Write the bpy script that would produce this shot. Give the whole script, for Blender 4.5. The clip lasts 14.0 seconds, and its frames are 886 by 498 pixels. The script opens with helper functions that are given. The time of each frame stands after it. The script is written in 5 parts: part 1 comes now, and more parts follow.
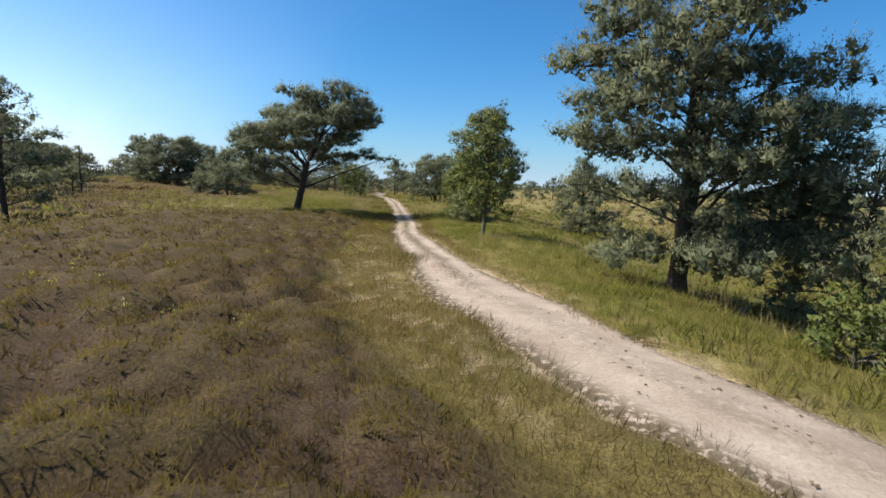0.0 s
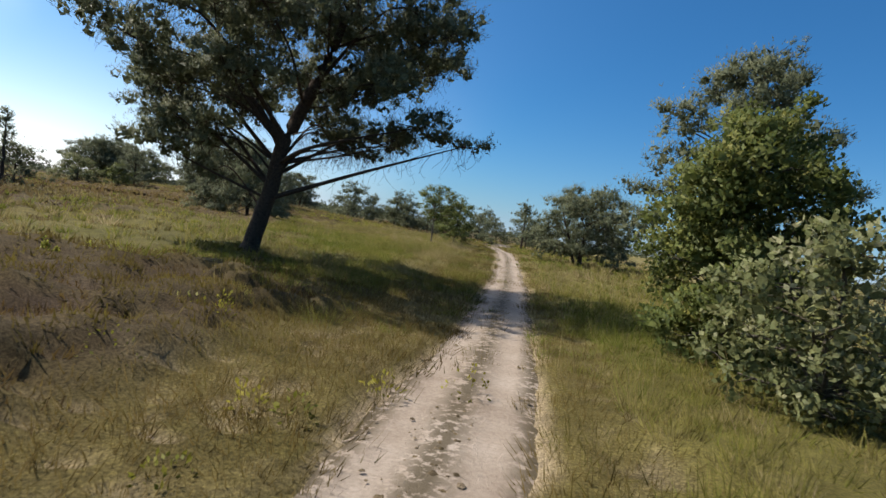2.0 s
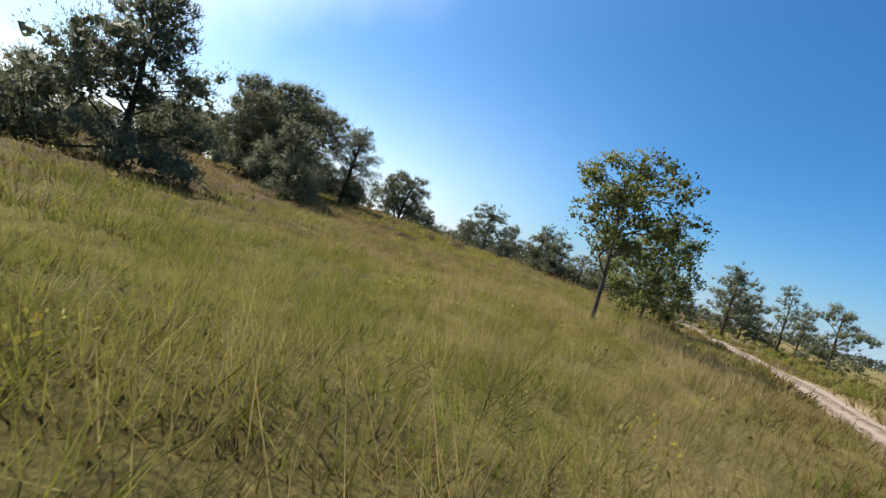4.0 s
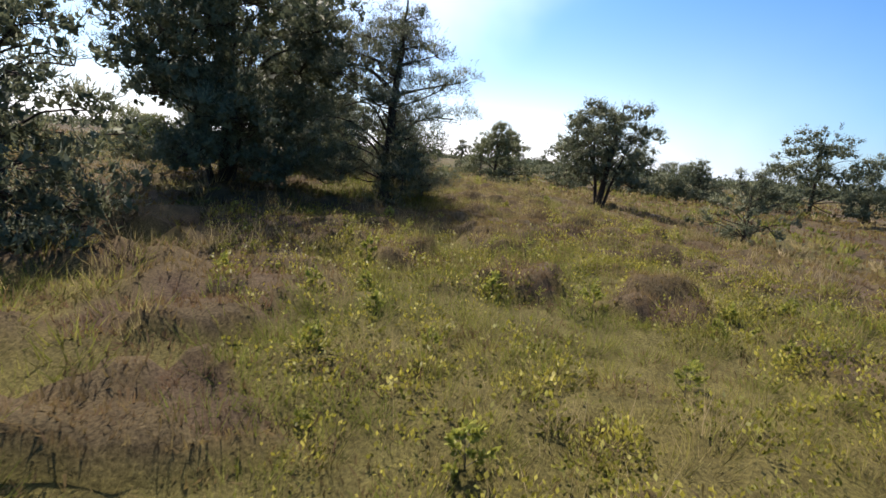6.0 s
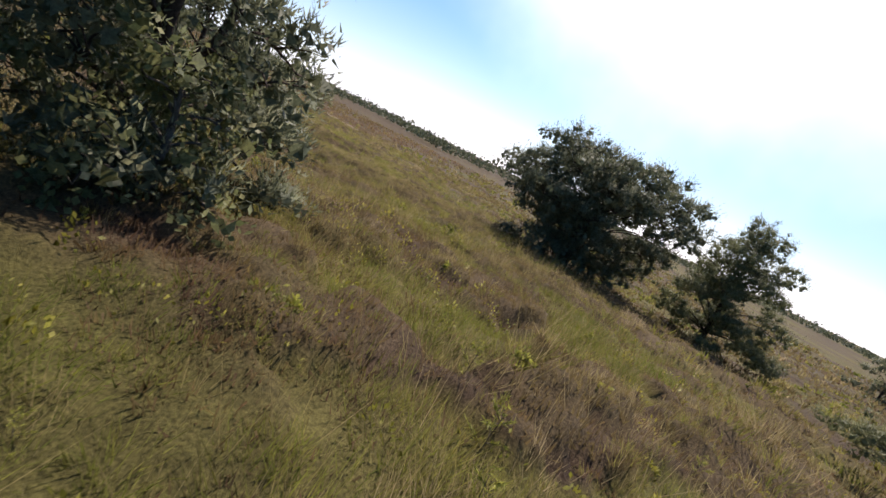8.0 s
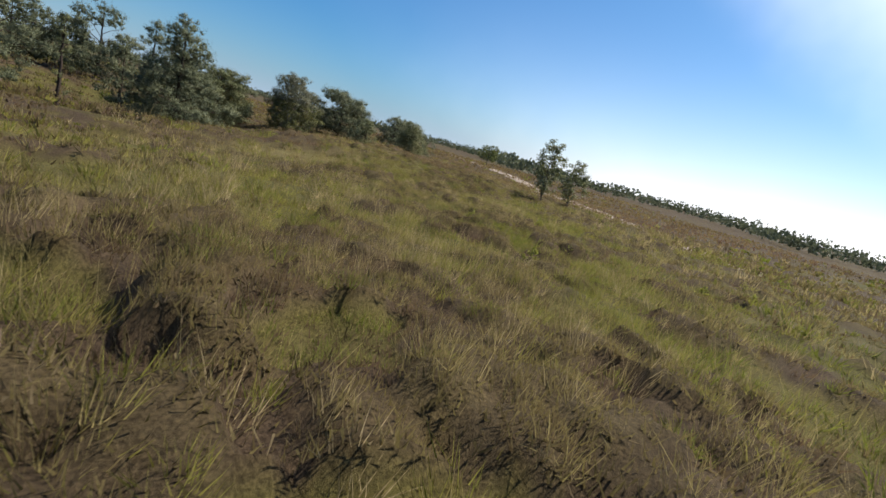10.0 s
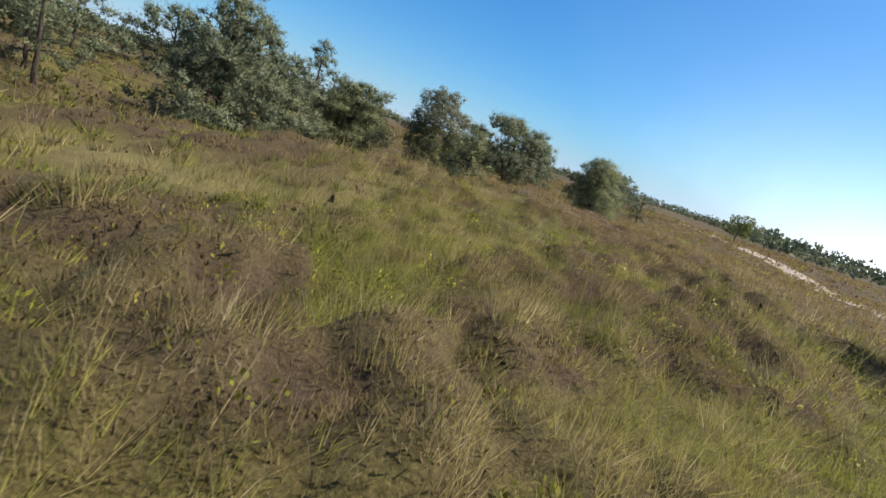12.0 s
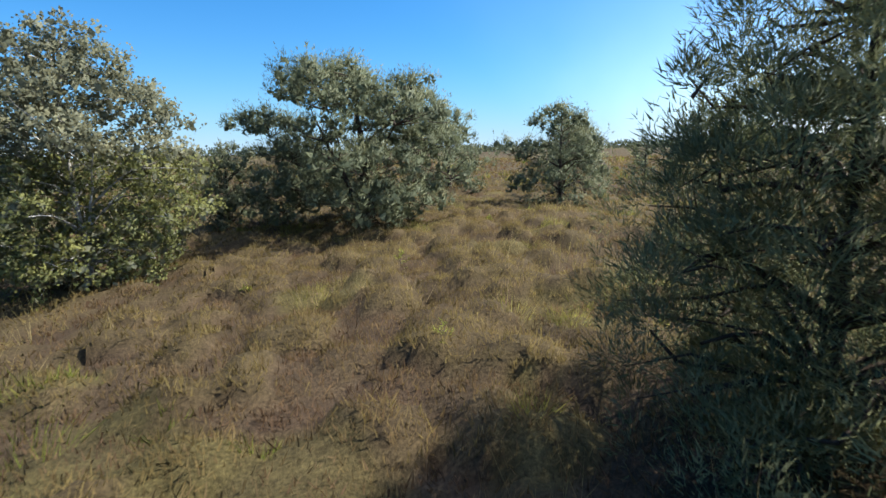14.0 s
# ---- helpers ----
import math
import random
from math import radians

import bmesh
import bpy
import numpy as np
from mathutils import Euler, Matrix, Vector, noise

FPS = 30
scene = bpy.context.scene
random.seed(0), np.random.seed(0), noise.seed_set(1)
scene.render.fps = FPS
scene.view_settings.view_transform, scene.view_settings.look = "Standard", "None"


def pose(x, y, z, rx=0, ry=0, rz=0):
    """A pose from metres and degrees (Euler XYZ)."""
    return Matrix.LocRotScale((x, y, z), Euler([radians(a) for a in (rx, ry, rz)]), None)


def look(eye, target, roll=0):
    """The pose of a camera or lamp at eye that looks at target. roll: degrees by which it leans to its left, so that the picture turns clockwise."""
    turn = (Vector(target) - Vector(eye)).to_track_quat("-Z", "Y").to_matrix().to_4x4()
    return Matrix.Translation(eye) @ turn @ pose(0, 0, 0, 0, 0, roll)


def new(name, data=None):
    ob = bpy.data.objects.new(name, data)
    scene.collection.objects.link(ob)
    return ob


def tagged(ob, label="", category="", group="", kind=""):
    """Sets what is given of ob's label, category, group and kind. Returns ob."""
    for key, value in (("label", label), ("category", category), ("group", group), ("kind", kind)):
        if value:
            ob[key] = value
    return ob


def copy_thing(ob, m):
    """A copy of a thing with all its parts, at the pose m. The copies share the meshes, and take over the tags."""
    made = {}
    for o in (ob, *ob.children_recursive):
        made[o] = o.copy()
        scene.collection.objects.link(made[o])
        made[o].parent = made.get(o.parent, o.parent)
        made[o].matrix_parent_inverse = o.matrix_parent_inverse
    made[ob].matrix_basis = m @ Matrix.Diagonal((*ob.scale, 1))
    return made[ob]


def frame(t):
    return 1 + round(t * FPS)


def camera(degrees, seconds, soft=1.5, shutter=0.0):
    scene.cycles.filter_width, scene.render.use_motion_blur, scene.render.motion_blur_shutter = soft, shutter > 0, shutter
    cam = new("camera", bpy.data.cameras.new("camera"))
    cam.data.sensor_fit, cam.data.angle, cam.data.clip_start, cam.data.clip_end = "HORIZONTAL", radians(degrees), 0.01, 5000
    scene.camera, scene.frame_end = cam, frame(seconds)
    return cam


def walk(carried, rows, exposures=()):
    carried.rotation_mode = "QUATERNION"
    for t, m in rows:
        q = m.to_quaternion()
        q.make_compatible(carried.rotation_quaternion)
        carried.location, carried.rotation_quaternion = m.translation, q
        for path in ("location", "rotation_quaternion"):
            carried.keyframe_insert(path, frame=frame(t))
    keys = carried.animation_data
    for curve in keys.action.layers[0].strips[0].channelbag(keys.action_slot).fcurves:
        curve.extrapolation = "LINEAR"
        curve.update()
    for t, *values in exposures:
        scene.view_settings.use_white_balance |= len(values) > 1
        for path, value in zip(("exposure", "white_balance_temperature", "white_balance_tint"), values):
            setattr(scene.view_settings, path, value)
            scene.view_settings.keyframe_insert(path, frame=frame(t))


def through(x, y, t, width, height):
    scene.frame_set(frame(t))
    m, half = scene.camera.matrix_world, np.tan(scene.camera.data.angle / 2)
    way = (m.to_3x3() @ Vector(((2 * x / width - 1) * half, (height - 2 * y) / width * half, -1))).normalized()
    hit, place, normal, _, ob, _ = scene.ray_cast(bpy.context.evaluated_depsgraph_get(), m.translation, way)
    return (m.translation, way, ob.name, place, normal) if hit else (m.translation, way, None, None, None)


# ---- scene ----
cam = camera(82.0, 14.0, shutter=0.035)
PATH = [
    (0, (0.0, 0.0, 2.2), (-0.001, 1.984, 1.944), 2.0),
    (0.5, (0.129, 5.913, 2.193), (0.031, 7.897, 1.961), 4.0),
    (1, (0.174, 11.87, 2.016), (-0.062, 13.848, 1.838), 7.1),
    (1.5, (-0.116, 18.054, 1.673), (-0.614, 19.991, 1.643), 22.0),
    (2, (-1.254, 23.723, 1.43), (-1.767, 25.654, 1.34), 8.3),
    (2.5, (-2.578, 29.049, 1.131), (-3.129, 30.969, 1.033), 3.0),
    (3, (-3.99, 35.168, 1.104), (-4.634, 37.058, 1.0), -1.7),
    (3.5, (-5.996, 40.944, 0.98), (-6.84, 42.756, 0.952), 8.2),
    (4, (-8.329, 46.235, 1.004), (-9.389, 47.93, 0.953), 17.0),
    (4.2, (-9.527, 47.509, 1.278), (-10.635, 49.171, 1.175), 17.2),
    (6.3, (-20.685, 67.956, 2.47), (-22.497, 68.726, 2.115), 5.2),
    (6.5, (-22.408, 69.151, 2.551), (-24.254, 69.845, 2.216), 5.8),
    (7, (-26.533, 72.056, 2.765), (-28.463, 72.492, 2.469), 9.3),
    (7.5, (-31.369, 74.242, 3.048), (-33.351, 74.147, 2.798), 23.6),
    (8, (-36.504, 75.48, 3.304), (-38.41, 75.009, 2.923), 26.3),
    (8.5, (-41.952, 74.971, 3.329), (-43.802, 74.335, 2.916), 26.9),
    (9, (-47.011, 73.567, 2.991), (-48.718, 72.586, 2.64), 36.4),
    (9.2, (-49.044, 72.85, 2.841), (-50.652, 71.71, 2.5), 32.3),
    (11.3, (-62.689, 61.254, 1.592), (-63.358, 59.424, 1.139), 12.2),
    (11.5, (-63.938, 59.473, 1.645), (-64.502, 57.609, 1.188), 15.4),
    (12, (-66.356, 55.305, 1.886), (-66.738, 53.388, 1.463), 18.2),
    (12.5, (-68.867, 50.176, 2.037), (-69.233, 48.231, 1.748), 13.8),
    (13, (-70.747, 44.698, 2.027), (-71.103, 42.756, 1.704), 14.3),
    (13.5, (-72.516, 38.59, 2.011), (-72.935, 36.668, 1.648), 7.9),
    (14, (-74.809, 33.267, 1.965), (-75.316, 31.372, 1.579), -1.4),
]
EXPOSURES = [(0, 0.8, 6500, 10), (0.8, 0.55, 6500, 10), (1.5, 0.45, 6500, 10), (2.5, 0.5, 6500, 10), (3, 0.6, 6500, 10), (3.5, 0.8, 6550, 11), (4, 0.72, 6600, 12), (6.5, 0.8, 6450, 18), (7.5, 0.7, 6500, 20), (8.5, 0.35, 6500, 20), (9, 0.3, 6400, 14),
             (11.5, 0.6, 6400, 10), (12.5, 0.8, 6300, 9), (13, 0.8, 6250, 9), (13.6, 0.75, 6150, 8), (14, 1.05, 6100, 8)]
walk(cam, [(t, look(eye, target, roll)) for t, eye, target, roll in PATH], EXPOSURES)

# ---- world, sun ----
SUN_YAW, SUN_UP = 87.0, 51.0
world = bpy.data.worlds.new("sky")
scene.world = world
world.use_nodes = True
wn, wl = world.node_tree.nodes, world.node_tree.links
sky = wn.new("ShaderNodeTexSky")
sky.sky_type = "NISHITA"
sky.sun_disc = False
sky.sun_elevation = radians(SUN_UP)
sky.sun_rotation = radians(-SUN_YAW)
sky.air_density, sky.dust_density, sky.ozone_density, sky.altitude = 1.0, 1.1, 4.5, 20
sun_dir = Vector((-math.sin(radians(SUN_YAW)) * math.cos(radians(SUN_UP)), math.cos(radians(SUN_YAW)) * math.cos(radians(SUN_UP)), math.sin(radians(SUN_UP))))


def sky_mix(mode, a, b, fac):
    m = wn.new("ShaderNodeMix")
    m.data_type, m.blend_type = "RGBA", mode
    for socket, value in ((m.inputs[6], a), (m.inputs[7], b), (m.inputs[0], fac)):
        if hasattr(value, "links"):
            wl.new(value, socket)
        else:
            socket.default_value = value
    return m.outputs[2]


def sky_math(op, a, b=0.0):
    m = wn.new("ShaderNodeMath")
    m.operation = op
    for socket, value in zip(m.inputs, (a, b)):
        if hasattr(value, "links"):
            wl.new(value, socket)
        else:
            socket.default_value = value
    return m.outputs[0]


# summer haze: paler towards the horizon, and the bright aureole round the sun
where = wn.new("ShaderNodeTexCoord").outputs["Generated"]
split = wn.new("ShaderNodeSeparateXYZ")
wl.new(where, split.inputs[0])
toward = wn.new("ShaderNodeVectorMath")
toward.operation = "DOT_PRODUCT"
wl.new(where, toward.inputs[0])
toward.inputs[1].default_value = tuple(sun_dir)
low_sky = sky_math("POWER", sky_math("SUBTRACT", 1.0, sky_math("ABSOLUTE", split.outputs[2])), 13.0)
low_glow = sky_math("POWER", sky_math("SUBTRACT", 1.0, sky_math("ABSOLUTE", split.outputs[2])), 9.0)
wisps = wn.new("ShaderNodeTexNoise")
wl.new(where, wisps.inputs["Vector"])
wisps.inputs["Scale"].default_value, wisps.inputs["Detail"].default_value = 3.2, 4.0
toward_sun = sky_math("ADD", toward.outputs["Value"], sky_math("MULTIPLY", sky_math("SUBTRACT", wisps.outputs[0], 0.5), 0.16))


def sky_step(value, lo, hi):
    m = wn.new("ShaderNodeMapRange")
    m.interpolation_type = "SMOOTHSTEP"
    wl.new(value, m.inputs[0])
    m.inputs[1].default_value, m.inputs[2].default_value = lo, hi
    return m.outputs[0]


near_sun = sky_math("POWER", sky_math("MAXIMUM", toward.outputs["Value"], 0.0), 6.0)
veil = sky_math("ADD", sky_math("MULTIPLY", sky_step(toward_sun, 0.68, 0.90), 0.8), sky_math("MULTIPLY", sky_math("MULTIPLY", low_glow, sky_step(toward_sun, 0.26, 0.64)), 1.0))
blue = sky_mix("MULTIPLY", sky.outputs[0], (0.25, 0.64, 0.88, 1), 1.0)
hazy = sky_mix("MIX", blue, (3.8, 4.8, 5.9, 1), sky_math("MULTIPLY", low_sky, 0.8))
bright = sky_mix("ADD", hazy, (3.2, 3.3, 3.3, 1), near_sun)
bright = sky_mix("ADD", bright, (8.5, 7.2, 6.2, 1), veil)
wl.new(bright, wn["Background"].inputs[0])
wn["Background"].inputs[1].default_value = 0.105
sun_data = bpy.data.lights.new("sun", "SUN")
sun_data.energy, sun_data.angle, sun_data.color = 4.6, radians(0.55), (1.0, 0.92, 0.80)
sun = new("sun", sun_data)
sun.matrix_world = look(tuple(sun_dir * 60), (0, 0, 0))


# ---- plan: terrain, track, zones ----
def gauss(x, y, cx, cy, sx, sy):
    return np.exp(-((x - cx) / sx) ** 2 - ((y - cy) / sy) ** 2)


def smooth(a, b, v):
    t = np.clip((v - a) / (b - a), 0, 1)
    return t * t * (3 - 2 * t)


def vnoise(x, y, size, seed=0):
    """Value noise, 0 to 1, of the given feature size."""
    x, y = np.asarray(x, float) / size + 37.1 * seed, np.asarray(y, float) / size + 11.7 * seed
    xi, yi = np.floor(x), np.floor(y)
    fx, fy = x - xi, y - yi
    fx, fy = fx * fx * (3 - 2 * fx), fy * fy * (3 - 2 * fy)

    def lattice(a, b):
        h = np.sin(a * 127.1 + b * 311.7 + seed * 74.7) * 43758.5453
        return h - np.floor(h)

    return (lattice(xi, yi) * (1 - fx) + lattice(xi + 1, yi) * fx) * (1 - fy) + (lattice(xi, yi + 1) * (1 - fx) + lattice(xi + 1, yi + 1) * fx) * fy


def cushions(x, y, size, seed=0):
    """Rounded cushions packed side by side: dome height 0 to 1 and a number for each cushion."""
    x, y = np.asarray(x, float) / size, np.asarray(y, float) / size
    xi, yi = np.floor(x), np.floor(y)
    best, name = np.full(x.shape, 9.0), np.zeros(x.shape)
    for i in (-1, 0, 1):
        for j in (-1, 0, 1):
            a, b = xi + i, yi + j
            h = np.sin(a * 269.5 + b * 183.3 + seed * 9.1) * 43758.5453
            g = np.sin(a * 113.5 + b * 271.9 + seed * 5.3) * 24634.6345
            h, g = h - np.floor(h), g - np.floor(g)
            d = (a + h - x) ** 2 + (b + g - y) ** 2
            near = d < best
            best, name = np.where(near, d, best), np.where(near, (h * 7.31 + g * 3.77) % 1.0, name)
    return np.sqrt(np.clip(1 - best * 1.15, 0, 1)), name


def gh(x, y):
    """Height of the land."""
    x, y = np.asarray(x, float), np.asarray(y, float)
    z = 1.25 * gauss(x, y, -42, 73, 16, 9)
    z = z - 0.40 * gauss(x, y, -3.5, 38, 6, 15)
    z = z - 1.3 * smooth(2, 11, x) * smooth(110, 60, y)
    z = z + 0.9 * gauss(x, y, -69, 40, 9, 9)
    z = z - 0.7 * smooth(-78, -95, x) * smooth(0, 20, y)
    z = z - 2.4 * gauss(x, y, -58, 25, 13, 14)
    z = z - 0.7 * smooth(76, 88, y) * smooth(-38, -28, x)
    z = z - 0.35 * smooth(26, 12, y) * smooth(-60, -70, x)
    z = z - 0.25 * gauss(x, y, -11, 36, 5, 5)
    z = z - 0.65 * gauss(x, y, -59, 49, 8, 6)
    return z + 0.05 * np.sin(x * 0.9 + 1.3 * np.sin(y * 0.31)) * np.cos(y * 0.7 + 0.8 * np.sin(x * 0.23))


def ground_z(x, y):
    return float(gh(x, y))


TRACK = [(16, -14), (9.5, -4), (6.2, 0.5), (4.4, 2.6), (3.1, 4.5), (2.25, 6.3), (1.5, 8.1), (0.9, 9.6), (0.4, 11.6), (0.0, 13.5), (-0.2, 15.2), (-0.85, 18.7),
         (-1.3, 21.1), (-1.75, 23.6), (-2.0, 27), (-2.45, 32), (-3.15, 38.5), (-3.9, 44.5), (-5.1, 53), (-6.5, 61.5), (-9.0, 72), (-12, 86), (-13, 105), (-17, 130)]
SANDWAY = [(-92, 56), (-102, 34.5), (-108, 20), (-113.5, 8), (-121, -9), (-127, -25), (-133, -46)]
FLIGHT_LINE = [(0, -2), (0, 12), (-2.5, 29), (-6, 41), (-12, 52), (-21, 68), (-31, 74), (-42, 75), (-50, 72), (-63, 61), (-69, 50), (-73, 38), (-76, 28), (-78, 18)]


def spline(points, step):
    """A smooth line through the points, at even steps."""
    p = np.array(points, float)
    q = np.vstack([2 * p[0] - p[1], p, 2 * p[-1] - p[-2]])
    out = []
    for a, b, c, d in zip(q[:-3], q[1:-2], q[2:-1], q[3:]):
        n = max(2, int(np.linalg.norm(c - b) / step))
        t = np.linspace(0, 1, n, endpoint=False)[:, None]
        out.append(0.5 * (2 * b + (c - a) * t + (2 * a - 5 * b + 4 * c - d) * t**2 + (3 * b - a - 3 * c + d) * t**3))
    return np.vstack(out + [p[-1:]])


def off_line(x, y, points):
    """Signed distance to a line of points, positive to its right."""
    x, y = np.asarray(x, float), np.asarray(y, float)
    best, sign = np.full(x.shape, 1e9), np.ones(x.shape)
    p = np.array(points, float)
    for a, b in zip(p[:-1], p[1:]):
        d = b - a
        t = np.clip(((x - a[0]) * d[0] + (y - a[1]) * d[1]) / (d @ d), 0, 1)
        dx, dy = x - a[0] - t * d[0], y - a[1] - t * d[1]
        r = np.hypot(dx, dy)
        near = r < best
        best = np.where(near, r, best)
        sign = np.where(near, np.where(dx * d[1] - dy * d[0] > 0, 1.0, -1.0), sign)
    return best * sign


TRACK_FINE = spline(TRACK, 1.5)


def across(s, y):
    """Distance from the track's middle, in terms of its usual width: it is wider near its start."""
    w = 1 + 0.6 * smooth(17, 8, y)
    return (s - 0.37 * (w - 1)) / w


def zones(x, y):
    """How much of each cover grows at a place: bare sand, short russet verge, green grass, heather, straw grass."""
    s = off_line(x, y, TRACK_FINE)
    lane = across(s, np.asarray(y, float))
    n1, n2, n3 = vnoise(x, y, 7, 1), vnoise(x, y, 2.2, 2), vnoise(x, y, 0.6, 3)
    edge = 0.5 * (n2 - 0.5) + 0.35 * (n3 - 0.5)
    sand = smooth(0.84, 0.62, np.abs(lane) + 0.6 * edge)
    strip = smooth(8, 16, np.asarray(y, float)) * smooth(0.20, 0.10, np.abs(lane + 0.08)) * smooth(0.55, 0.7, vnoise(x, y, 0.42, 4)) * 0.5
    sand = sand * (1 - strip)
    bare = smooth(0.56, 0.68, 0.25 * vnoise(x, y, 0.8, 13) + 0.75 * vnoise(x, y, 0.2, 12)) * smooth(3, 7, y) * smooth(40, 22, y)
    bare = bare * np.clip(np.exp(-((s + 2.0) / 0.8) ** 2) + 0.7 * np.exp(-((s - 1.55) / 0.22) ** 2), 0, 1)
    sand = np.maximum(sand, 0.65 * bare)
    verge = smooth(-3.4, -2.4, s + edge * 1.5) * smooth(0.4, -0.2, s) + smooth(1.9, 1.2, s + edge) * (s > 0)
    verge = np.maximum(np.clip(verge, 0, 1) * (1 - 0.35 * smooth(24, 40, y)), strip)
    # heather: left of the track near its start, and over all the western heath
    west = smooth(-13, -22, x + 3 * (n1 - 0.5))
    left = (s < 0) * smooth(38, 27, y + 6 * (n1 - 0.5))
    heather = np.clip(np.maximum(left, west), 0, 1)
    south = smooth(-60, -66, x) * smooth(47, 42, y)
    tufts = smooth(0.50 - 0.08 * smooth(-44, -50, x) * smooth(45, 51, y), 0.66, 0.6 * n1 + 0.4 * n2) * west * (1 - 0.92 * south)
    bulk, own = cushions(x, y, 1.3, 7)
    tussock = smooth(0.25, 0.6, bulk)
    tufts = np.clip(tufts * tussock * (own > 0.2) + 0.95 * tussock * (own > 0.76) * west * (1 - 0.6 * south), 0, 1)
    lush = np.clip(gauss(x, y, -36, 71.4, 2.8, 1.7) + gauss(x, y, -49.3, 71.0, 3.4, 2.2), 0, 1)
    tufts = np.maximum(tufts, 1.2 * lush * smooth(0.3, 0.5, n2))
    mid_patch = smooth(0.52, 0.66, 0.5 * n1 + 0.5 * n2) * (s < -3) * smooth(20, 28, y) * smooth(64, 56, y) * (0.2 + 0.12 * smooth(38, 44, y))
    pale = np.clip(gauss(x, y, -69.7, 41.9, 0.7, 1.3) + gauss(x, y, -62.2, 46.2, 2.2, 1.2) + 0.7 * gauss(x, y, -64.5, 46.8, 1.5, 0.9) + 0.55 * gauss(x, y, -67.0, 45.4, 1.6, 2.2) + 0.4 * gauss(x, y, -68.4, 39.6, 1.3, 2.0), 0, 1)
    heather = np.maximum(heather * np.clip(1 - 0.75 * tufts, 0, 1) * (1 - 0.9 * pale), mid_patch)
    straw = 0.6 * smooth(17, 28, s + 4 * (n1 - 0.5)) * smooth(28, 40, y) * smooth(-16, -6, x) + 0.38 * smooth(0.5, 0.7, vnoise(x, y, 3.3, 9)) * (1 - heather) * (1 - 0.6 * west) * (1 - 0.6 * smooth(40, 32, y) * (s > 0))
    straw = straw + 0.3 * smooth(45, 60, y) * (1 - west) * smooth(-30, -10, x) * smooth(0.35, 0.65, n1)
    straw = straw + smooth(-4.6, -3.6, s + edge) * smooth(-2.0, -2.8, s + edge) * smooth(36, 44, y) * smooth(66, 58, y) * 0.8
    straw = np.clip(np.maximum(straw, pale), 0, 1)
    keep = (1 - sand) * (1 - verge)
    return sand, verge * (1 - sand), keep * (1 - heather) * (1 - straw), keep * heather, keep * (1 - heather) * straw


# ---- materials ----
def material(name, rough=0.8, spec=0.3):
    m = bpy.data.materials.new(name)
    m.use_nodes = True
    b = m.node_tree.nodes["Principled BSDF"]
    b.inputs["Roughness"].default_value = rough
    b.inputs["Specular IOR Level"].default_value = spec
    return m, m.node_tree.nodes, m.node_tree.links, b


def noise_node(n, l, scale, detail=4, rough=0.6):
    geo = n.new("ShaderNodeNewGeometry")
    t = n.new("ShaderNodeTexNoise")
    t.inputs["Scale"].default_value, t.inputs["Detail"].default_value, t.inputs["Roughness"].default_value = scale, detail, rough
    l.new(geo.outputs["Position"], t.inputs["Vector"])
    return t


def ramp(n, l, source, stops):
    r = n.new("ShaderNodeValToRGB")
    while len(r.color_ramp.elements) < len(stops):
        r.color_ramp.elements.new(0.5)
    for e, (pos, col) in zip(r.color_ramp.elements, stops):
        e.position, e.color = pos, (*col, 1)
    l.new(source, r.inputs[0])
    return r


def mixed(n, l, a, b, fac, mode="MIX"):
    m = n.new("ShaderNodeMix")
    m.data_type, m.blend_type = "RGBA", mode
    for socket, value in ((m.inputs[6], a), (m.inputs[7], b), (m.inputs[0], fac)):
        if hasattr(value, "links"):
            l.new(value, socket)
        else:
            socket.default_value = value
    return m.outputs[2]


def bumped(n, l, b, height, strength, distance):
    bump = n.new("ShaderNodeBump")
    bump.inputs["Strength"].default_value, bump.inputs["Distance"].default_value = strength, distance
    l.new(height, bump.inputs["Height"])
    l.new(bump.outputs[0], b.inputs["Normal"])


def foliage_material(name, through, rough=0.55):
    """Leaves and blades: their own tint from the mesh, a little light passing through."""
    m, n, l, b = material(name, rough, 0.12)
    att = n.new("ShaderNodeAttribute")
    att.attribute_name = "tint"
    t = noise_node(n, l, 9.0, 2)
    r = ramp(n, l, t.outputs[0], [(0.3, (0.72, 0.72, 0.72)), (0.7, (1.2, 1.2, 1.2))])
    f = noise_node(n, l, 38.0, 3, 0.7)
    r2 = ramp(n, l, f.outputs[0], [(0.36, (0.78, 0.78, 0.78)), (0.64, (1.2, 1.2, 1.2))])
    col = mixed(n, l, att.outputs["Color"], r.outputs[0], 1.0, "MULTIPLY")
    col = mixed(n, l, col, r2.outputs[0], 1.0, "MULTIPLY")
    l.new(col, b.inputs["Base Color"])
    tr = n.new("ShaderNodeBsdfTranslucent")
    l.new(col, tr.inputs[0])
    mix = n.new("ShaderNodeMixShader")
    mix.inputs[0].default_value = through
    l.new(b.outputs[0], mix.inputs[1])
    l.new(tr.outputs[0], mix.inputs[2])
    l.new(mix.outputs[0], n["Material Output"].inputs[0])
    return m


M_NEEDLE = foliage_material("pine_needles", 0.34)
M_LEAF = foliage_material("broad_leaves", 0.4, 0.5)
M_COVER = foliage_material("heath_plants", 0.5, 0.8)


